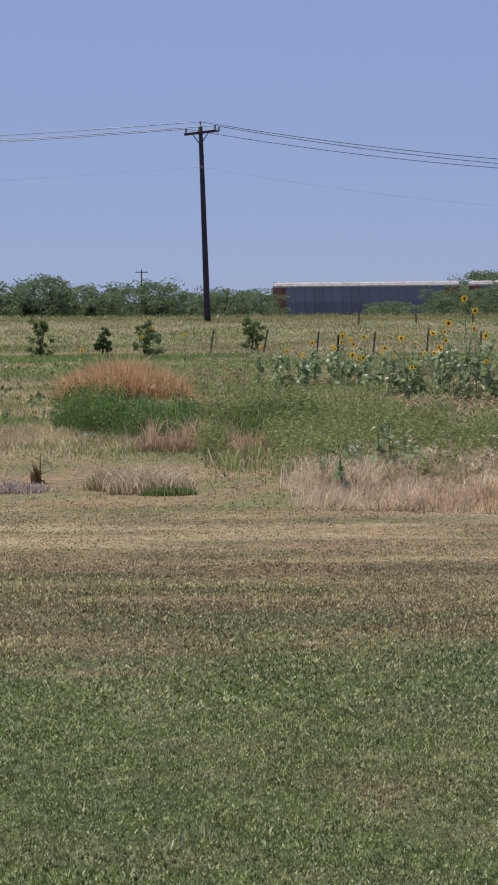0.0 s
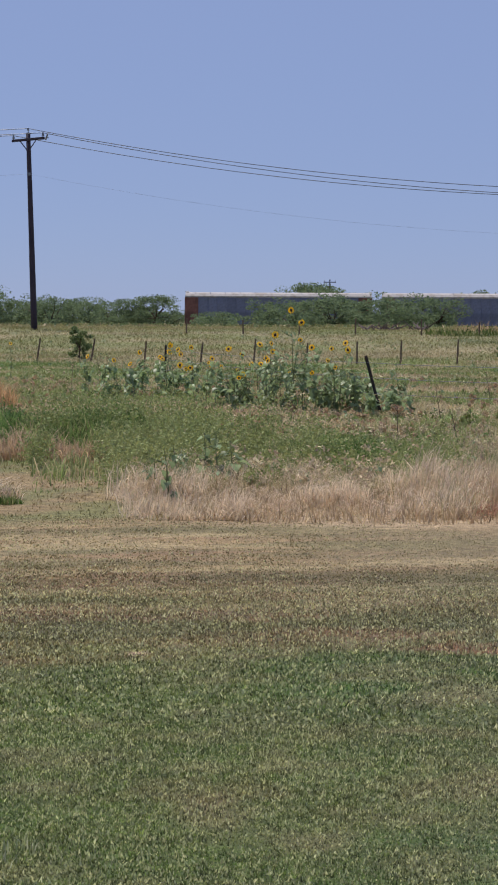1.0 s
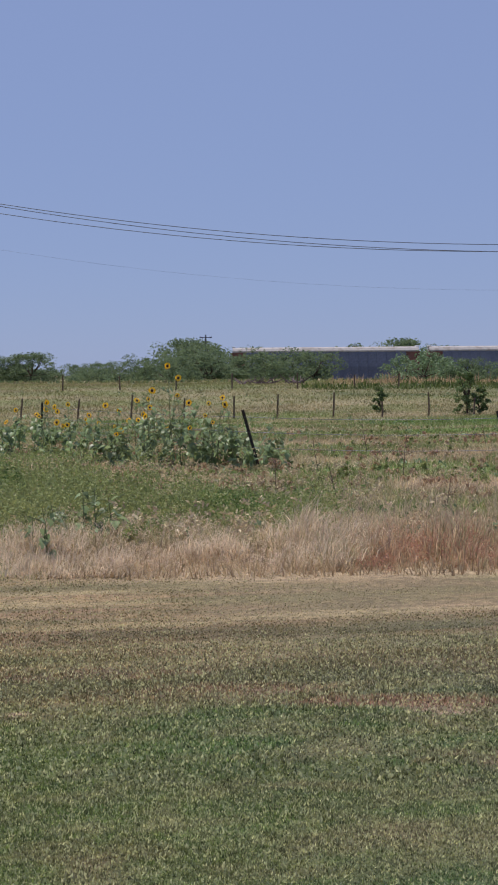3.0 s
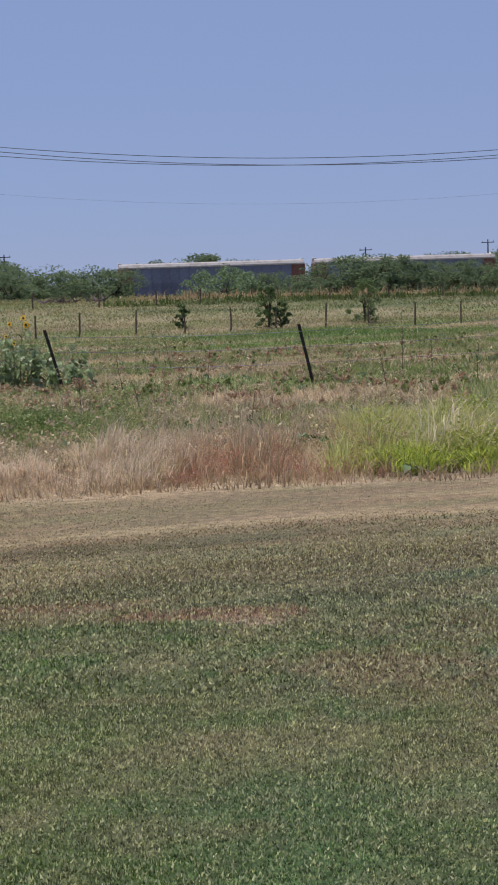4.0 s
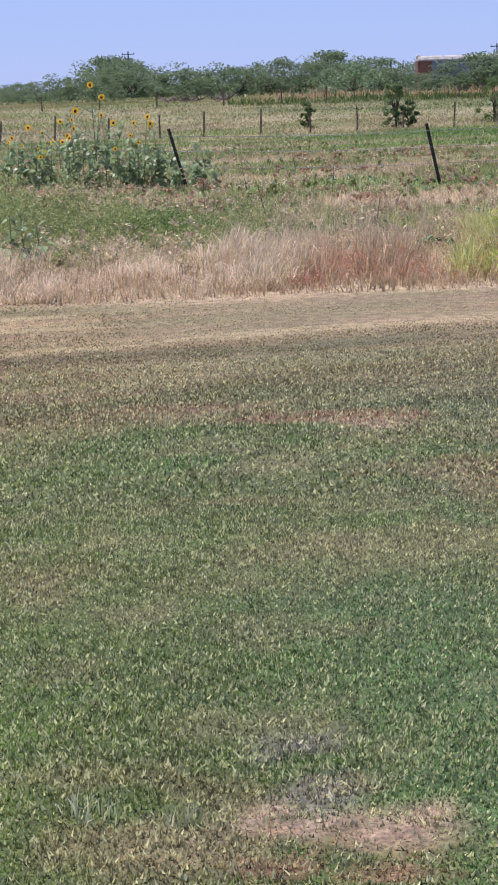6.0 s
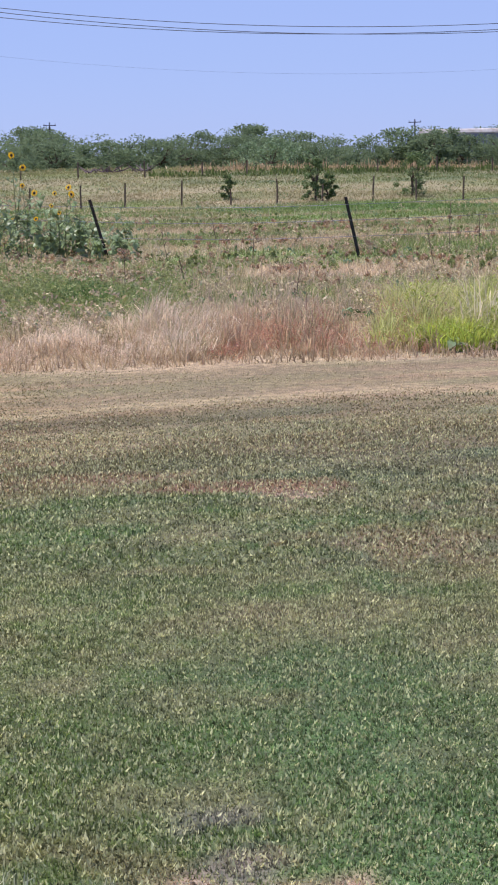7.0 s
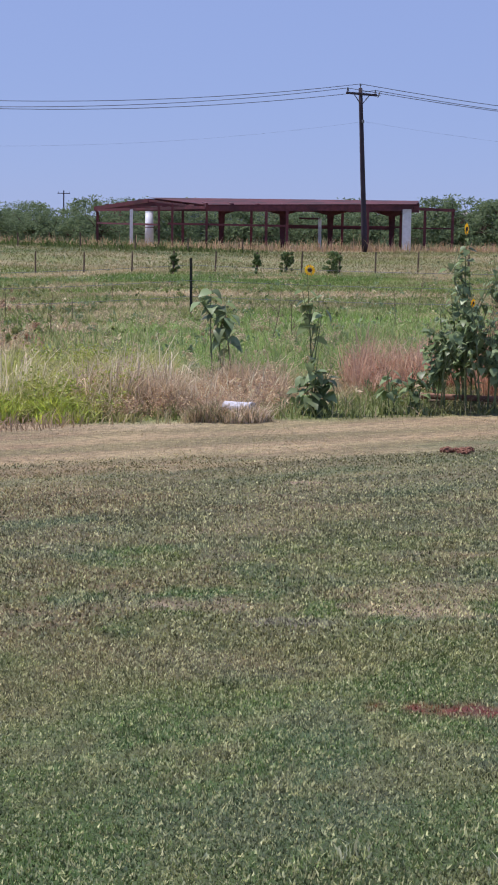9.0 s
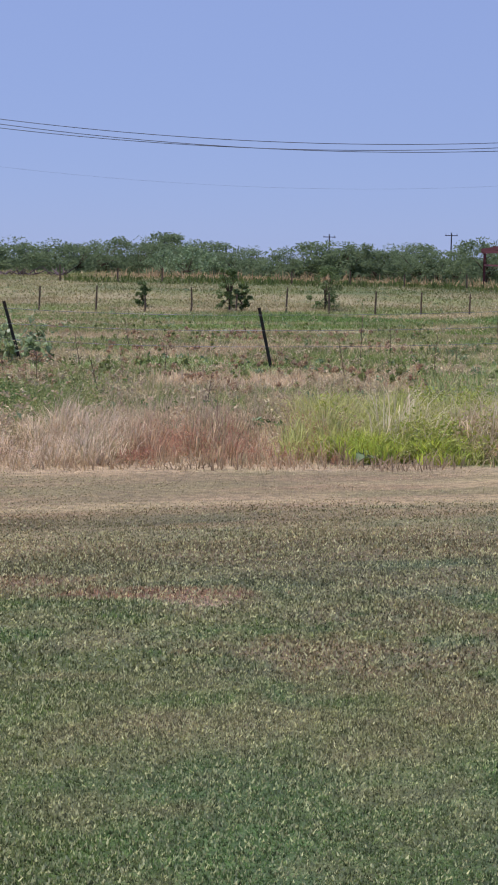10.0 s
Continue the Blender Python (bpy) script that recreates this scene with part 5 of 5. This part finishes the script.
def sunflower(at, height, leaves, flowers, leaf, head, seed, label, spread=0.35, buds=2, bare=0.2, turn=None, name="sunflower", category="sunflower", group="wild sunflowers"):
    """A stem with side branches, heart-shaped leaves along them, and flower heads at the tips."""
    r = random.Random(seed)
    plant = thing(name, at, label, category, group, r.uniform(0, 360) if turn is None else turn)
    branches = [(Vector((0, 0, -0.03)), Vector((r.uniform(-0.14, 0.14), r.uniform(-0.14, 0.14), 1)) * height)]
    for k in range(max(3, int(leaves / 6))):
        f = r.uniform(0.2, 0.75)
        a = r.uniform(0, 2 * math.pi)
        start = branches[0][1] * f
        reach = spread * height * r.uniform(0.4, 1.0)
        branches.append((start, start + Vector((math.cos(a) * reach, math.sin(a) * reach, (height - start.z) * r.uniform(0.35, 0.95)))))
    for k, (a, b) in enumerate(branches):
        t = 0.009 if k == 0 else 0.0055
        bm = rod(bmesh.new(), a, b, t * (0.7 + 0.4 * height), t * 0.35, 6, 0.06 * height * r.uniform(-1, 1), 4)
        part("branch" if k else "stem", bm, M_STEM, plant, "" if k else "rough green stem")
    for k in range(leaves):
        i = 0 if r.random() < 0.5 else r.randrange(len(branches))
        a, b = branches[i]
        f = r.uniform(bare if i == 0 else 0.1, 0.97)
        p = a.lerp(b, f)
        size = leaf * r.uniform(0.6, 1.25) * (1.15 - 0.5 * p.z / height)
        ang = r.uniform(0, 360)
        m = pose(p.x, p.y, p.z, 0, 0, ang) @ pose(0.02, 0, 0, r.uniform(-25, 25), r.uniform(-10, 45), 0) @ Matrix.Scale(size, 4)
        share("leaf", LEAVES[k % 2], plant, m)
    tips = branches[1:]
    r.shuffle(tips)
    tips = branches[:1] + tips
    for k in range(flowers + buds):
        a, b = tips[k % len(tips)]
        f = 1.0 if k < len(tips) else r.uniform(0.7, 0.95)
        p = a.lerp(b, f) + Vector((r.uniform(-0.04, 0.04), r.uniform(-0.04, 0.04), 0.01))
        # the heads face round the viewer's side
        ang = -90 - math.degrees(plant.matrix_basis.to_euler().z) + r.uniform(-60, 60)
        m = pose(p.x, p.y, p.z, 0, 0, ang) @ pose(0, 0, 0, 0, r.uniform(-35, 20), 0)
        if k < flowers:
            h = head * r.uniform(0.75, 1.15)
            fl = share("flower_head", PETALS, plant, m @ Matrix.Scale(h, 4))
            tagged(fl, "yellow petals")
            tagged(share("disc", DISC, fl, Matrix()), "dark brown disc")
        else:
            share("bud", BUD_ME, plant, m @ Matrix.Scale(head * 0.35, 4))
    return plant


LEAFY = "leafy wild sunflower with small yellow heads in pasture"
r = random.Random(21)
# the patch beside the leaning post
for k in range(44):
    az = 4.6 + 6.3 * (k / 43) + r.uniform(-0.3, 0.3)
    d = 31.8 - 0.25 * (az - 5) + r.uniform(-0.9, 1.6)
    h = r.uniform(0.4, 1.1) * (1.2 if 6.2 < az < 8.4 else 0.85 if az > 9.4 else 1.0)
    sunflower(gz(P(az, d)), h, 32, r.choice((0, 0, 0, 1, 1)) if az < 8.9 else 0, 0.15, 0.06, 500 + k, LEAFY, 0.6, 1, 0.02)
for k in range(20):
    az = 0.6 + 4.0 * (k / 19) + r.uniform(-0.2, 0.2)
    sunflower(gz(P(az, 37.0 + r.uniform(-1.5, 2.0))), r.uniform(0.4, 0.9), 24, r.choice((0, 0, 1, 1)), 0.17, 0.068, 540 + k, LEAFY, 0.55, 1, 0.05)
for k, (az, d, h, n) in enumerate(((7.42, 31.0, 1.85, 3), (6.2, 32.5, 1.2, 2), (4.0, 34.0, 1.1, 2), (8.9, 31.5, 1.25, 3), (3.0, 36, 1.1, 3), (3.4, 35, 1.1, 3), (5.2, 33, 1.1, 2), (-3.2, 45, 1.2, 2), (-2.2, 46, 1.0, 1), (-5.6, 40, 0.7, 1), (0.3, 36.0, 0.85, 1), (6.8, 31.5, 1.4, 2))):
    sunflower(gz(P(az, d)), h, 14, n, 0.11, 0.07, 570 + k, "tall thin sunflower with yellow heads above the weeds", 0.3, 2, 0.1)

# along the lawn's far edge
EDGE = "green wild sunflower at the edge of the lawn"
sunflower(gz(P(33.2, 15.98)), 1.34, 26, 1, 0.17, 0.062, 601, "tall single-stemmed sunflower with one yellow head", 0.12, 3, 0.04)
for k, (az, d, h) in enumerate(((32.9, 15.9, 0.42), (33.5, 15.95, 0.4), (33.2, 15.85, 0.55), (33.25, 15.8, 0.3))):
    sunflower(gz(P(az, d)), h, 18, 0, 0.16, 0.05, 1604 + k, "young leafy sunflower without flowers", 0.4, 0, 0.0)
for k, (az, d, h) in enumerate(((29.8, 17.6, 1.15), (30.15, 17.7, 0.9), (30.45, 17.6, 0.85))):
    sunflower(gz(P(az, d)), h, 14, 0, 0.2, 0.06, 608 + 5 * k, "tall sunflower stalk in bud beside a steel post", 0.22, 3, 0.6)
for k, (az, d, h, n) in enumerate(((35.7, 16.1, 0.44, 10), (35.95, 16.2, 0.36, 8), (36.45, 16.2, 0.46, 12), (36.8, 16.25, 0.42, 10))):
    sunflower(gz(P(az, d)), h, n, 0, 0.15, 0.05, 612 + k, "young leafy sunflower without flowers", 0.3, 0, 0.05)
sunflower(gz(P(38.35, 16.5)), 1.75, 80, 1, 0.12, 0.062, 620, EDGE, 0.16, 2, 0.4)
for k in range(15):
    az = 37.2 + 0.17 * k + r.uniform(-0.1, 0.1)
    peak = 1 - 0.36 * abs(az - 38.4)
    sunflower(gz(P(az, 16.3 + r.uniform(-0.1, 0.7))), r.uniform(1.0, 1.35) * peak, 48, 1 if k == 9 else 0, 0.115, 0.055, 622 + k, EDGE, 0.24, 1, 0.45)
for k, (az, d, h) in enumerate(((39.6, 18.5, 1.5), (39.95, 18.7, 1.6), (40.35, 19.0, 1.55), (40.8, 19.0, 1.4))):
    sunflower(gz(P(az, d)), h, 36, 1 if k % 2 else 0, 0.16, 0.055, 632 + k, EDGE, 0.2, 1, 0.5)
for k in range(22):
    az = 41.9 + 0.17 * k + r.uniform(-0.1, 0.1)
    tall_by = 0.35 * float(smooth(41.6, 43.2, az))
    sunflower(gz(P(az, 18.9 + r.uniform(-0.4, 0.9))), r.uniform(1.45, 1.8) + tall_by, 60, 1 if k % 5 == 1 else 0, 0.13, 0.058, 640 + k, "tall crowded sunflower with many grey-green leaves", 0.28, 2, 0.3)
for k, (az, d, h, n) in enumerate(((43.8, 18.2, 2.5, 3), (43.95, 18.4, 2.35, 3), (44.3, 18.2, 2.55, 2), (42.6, 18.6, 2.0, 2), (44.7, 18.0, 2.3, 2), (43.3, 18.8, 2.1, 1))):
    sunflower(gz(P(az, d)), h, 26, n, 0.14, 0.062, 670 + k, "very tall sunflower with bare flowering tips", 0.16, 5, 0.4)
for k, (az, d, h) in enumerate(((43.75, 17.2, 0.85), (44.2, 17.15, 0.75), (43.45, 17.2, 0.4), (44.7, 17.2, 0.95), (43.95, 17.3, 0.6))):
    sunflower(gz(P(az, d)), h, 18, 1 if k == 0 else 0, 0.13, 0.055, 680 + k, EDGE, 0.35, 1, 0.05)



def forbs():
    """Small leafy growth scattered through the pasture, and pale seed heads."""
    q = np.random.RandomState(91)
    for name, label, mat, n, size, lift, seed in (("forbs", "small green broad-leaved growth in the pasture", M_LEAF_BUSH, 900, 0.032, 0.08, 92), ("grey_forbs", "small grey-green growth in the pasture", M_LEAF_PALE, 900, 0.032, 0.1, 93), ("seed_heads", "pale dry seed heads above the pasture", M_SEED, 1500, 0.022, 0.3, 94)):
        x, y = scatter(n, -11, 47, 16.0, 82, seed, 1.5)
        s = deep(x, y)
        keep = ~((x < 1.0) & (s < 20)) & (fbm(x * 0.6, y, 3.0, seed) > 0.42)
        x, y = x[keep], y[keep]
        d = np.hypot(x, y)
        c = np.c_[x, y, ground_z(x, y) + lift * q.uniform(0.5, 1.2, len(x))]
        grow = 0.6 + d / 45
        m = leaf_cloud(name, c, 0.09 * grow * q.uniform(0.6, 1.4, len(x)), 12, size * 1.3, mat, seed, 0.7)
        tagged(new(name, m), label, "weeds", kind="stuff")


M_SEED = plant_material("dry_seed_heads", srgb(190, 172, 140), 0.35, 0.3)
forbs()


def feathery_weeds(label, az0, az1, s0, s1, n, lift, size, mat, seed):
    """Bushy fine-leaved weeds in overlapping mounds."""
    q = np.random.RandomState(seed)
    az = np.radians(q.uniform(az0, az1, n))
    y = q.uniform(s0, s1, n) / (1 + 0.145 * np.tan(az))
    x = y * np.tan(az)
    keep = fbm(x, y, 0.9, seed) > 0.47
    x, y = x[keep], y[keep]
    g = ground_z(x, y)
    mound = lift * (0.1 + 2.6 * np.clip(fbm(x, y, 1.1, seed + 4) - 0.2, 0, 1))
    c = np.c_[x, y, g + mound * q.uniform(0.1, 0.9, len(x))]
    me = leaf_cloud("feathery_weeds", c, mound * 0.35, 44, size * 0.72, mat, seed + 1, 1.1)
    tagged(new("feathery_weeds", me), label, "weeds", "bushy weeds", kind="stuff")


M_FEATHER = plant_material("feathery_green_leaves", srgb(140, 148, 94), 0.35, 0.35)
M_FEATHER_DARK = plant_material("dark_feathery_leaves", srgb(100, 124, 66), 0.35, 0.35)
feathery_weeds("bushy grey-green weeds behind the straw grass", 1.0, 13.0, 16.0, 21.5, 1500, 0.36, 0.026, M_FEATHER, 301)
feathery_weeds("bushy fresh green weeds on the bank", -1.6, 7.0, 18.9, 25.0, 1900, 0.58, 0.03, M_FEATHER, 303)
feathery_weeds("dark green bank growth", -6.3, 2.2, 21.6, 25.0, 1400, 0.5, 0.03, M_FEATHER_DARK, 305)
feathery_weeds("rounded green mound of weeds", 8.6, 12.4, 18.6, 21.5, 420, 0.4, 0.026, M_FEATHER_DARK, 307)
feathery_weeds("yellow-green weeds in the tall grass", 20.5, 27.0, 14.6, 17.5, 420, 0.26, 0.03, plant_material("yellow_green_leaves", srgb(160, 168, 84), 0.3, 0.35), 309)
feathery_weeds("patches of low green weeds through the pasture", -10.0, 38.0, 24.0, 52.0, 2600, 0.1, 0.05, M_FEATHER, 311)
feathery_weeds("patches of low brown seeding weeds in the pasture", -2.0, 24.0, 22.0, 46.0, 1700, 0.13, 0.045, plant_material("brown_seeding_weeds", srgb(176, 148, 120), 0.35, 0.3), 313)
feathery_weeds("patches of pale dry weeds in the pasture", 2.0, 34.0, 15.5, 30.0, 1500, 0.2, 0.03, M_SEED, 315)
M_RUST_WEED = plant_material("rust_red_seed_sprays", srgb(188, 142, 118), 0.4, 0.35)
feathery_weeds("rust-red seeding sprays in the dry grass", 39.2, 45.4, 14.6, 16.4, 900, 0.4, 0.016, M_RUST_WEED, 317)
feathery_weeds("reddish seeding sprays behind the sunflowers", 34.4, 40.0, 15.7, 18.6, 800, 0.26, 0.017, M_RUST_WEED, 319)
feathery_weeds("russet seeding sprays along the lawn's edge", 13.0, 21.6, 14.4, 16.8, 700, 0.15, 0.013, M_RUST_WEED, 321)
feathery_weeds("straw-coloured tangle round the white pipe", 26.0, 32.0, 14.5, 16.4, 420, 0.18, 0.02, plant_material("tan_seed_sprays", srgb(196, 168, 138), 0.4, 0.35), 323)
feathery_weeds("pale straw seed sprays along the lawn's edge", 1.5, 14.5, 14.3, 16.6, 800, 0.14, 0.012, plant_material("straw_seed_sprays", srgb(214, 194, 168), 0.3, 0.4), 325)


def weed(az, d, h, n, leaf, seed, label="low leafy green weed at the lawn's edge"):
    sunflower(gz(P(az, d)), h, n, 0, leaf, 0.03, seed, label, 0.7, 0, 0.0, None, "weed", "weed", "leafy weeds")


for k, (az, d, h, n, lf) in enumerate(((13.15, 14.7, 0.1, 14, 0.12), (13.5, 14.75, 0.08, 10, 0.12), (3.15, 15.3, 0.5, 16, 0.11), (3.5, 16.0, 0.42, 14, 0.11), (4.3, 16.5, 0.5, 16, 0.12), (4.9, 16.8, 0.5, 16, 0.12), (5.4, 16.6, 0.42, 14, 0.12),
                                       (2.6, 15.6, 0.35, 10, 0.1), (22.0, 14.8, 0.14, 8, 0.1), (-7.1, 17.0, 0.3, 10, 0.08), (11.3, 30.0, 0.35, 14, 0.14))):
    weed(az, d, h, n, lf, 700 + k)


def dry_stalk(az, d, h, seed):
    q = random.Random(seed)
    st = thing("dry_stalk", gz(P(az, d)), "thin dry weed stalk standing in the pasture", "weed", "dry weed stalks")
    bm = bmesh.new()
    top = Vector((q.uniform(-0.25, 0.25) * h, 0, h))
    rod(bm, (0, 0, -0.02), top, 0.008, 0.003, 5, q.uniform(-0.08, 0.08) * h, 4)
    for _ in range(5):
        f = q.uniform(0.35, 0.95)
        p = top * f
        rod(bm, p, p + Vector((q.uniform(-0.14, 0.14), q.uniform(-0.1, 0.1), q.uniform(0.04, 0.16))) * h, 0.005, 0.004, 4)
    part("stalk", bm, M_CEDAR, st)


for k, (az, d, h) in enumerate(((15.2, 27, 0.75), (12.4, 27, 0.6), (21.8, 30, 0.9), (21.3, 26.5, 0.7), (22.8, 33, 0.6), (25.0, 31, 0.6), (31.7, 26, 0.85), (32.5, 25, 0.7), (35.9, 30, 0.8), (1.0, 37, 0.8), (-0.2, 34, 0.8), (4.6, 24, 0.7), (13.0, 22, 0.5), (16.5, 19, 0.5), (24.3, 27, 0.7), (36.6, 36, 0.8), (14.0, 36, 0.7), (18.0, 38, 0.6), (10.9, 24, 0.5), (26.4, 40, 0.6))):
    dry_stalk(az, d, h, 800 + k)


def motions():
    """The train rolls steadily to the right; the tallest sunflowers nod a little in the wind."""
    for i, car in enumerate(cars):
        walk(car, [(0.5 * k, car_pose(i, 0.5 * k)) for k in range(21)])
    for i, plant in enumerate(nodding):
        rest = plant.matrix_basis.copy()
        walk(plant, [(0.5 * k, rest @ pose(0, 0, 0, 0.7 * math.sin(1.1 * k + i), 0.8 * math.sin(0.8 * k + 2.1 * i), 0)) for k in range(21)])


nodding = [o for o in scene.objects if o.name.startswith("sunflower") and o.parent is None and "very tall" in o["label"] or "single-stemmed" in o.get("label", "")]
motions()
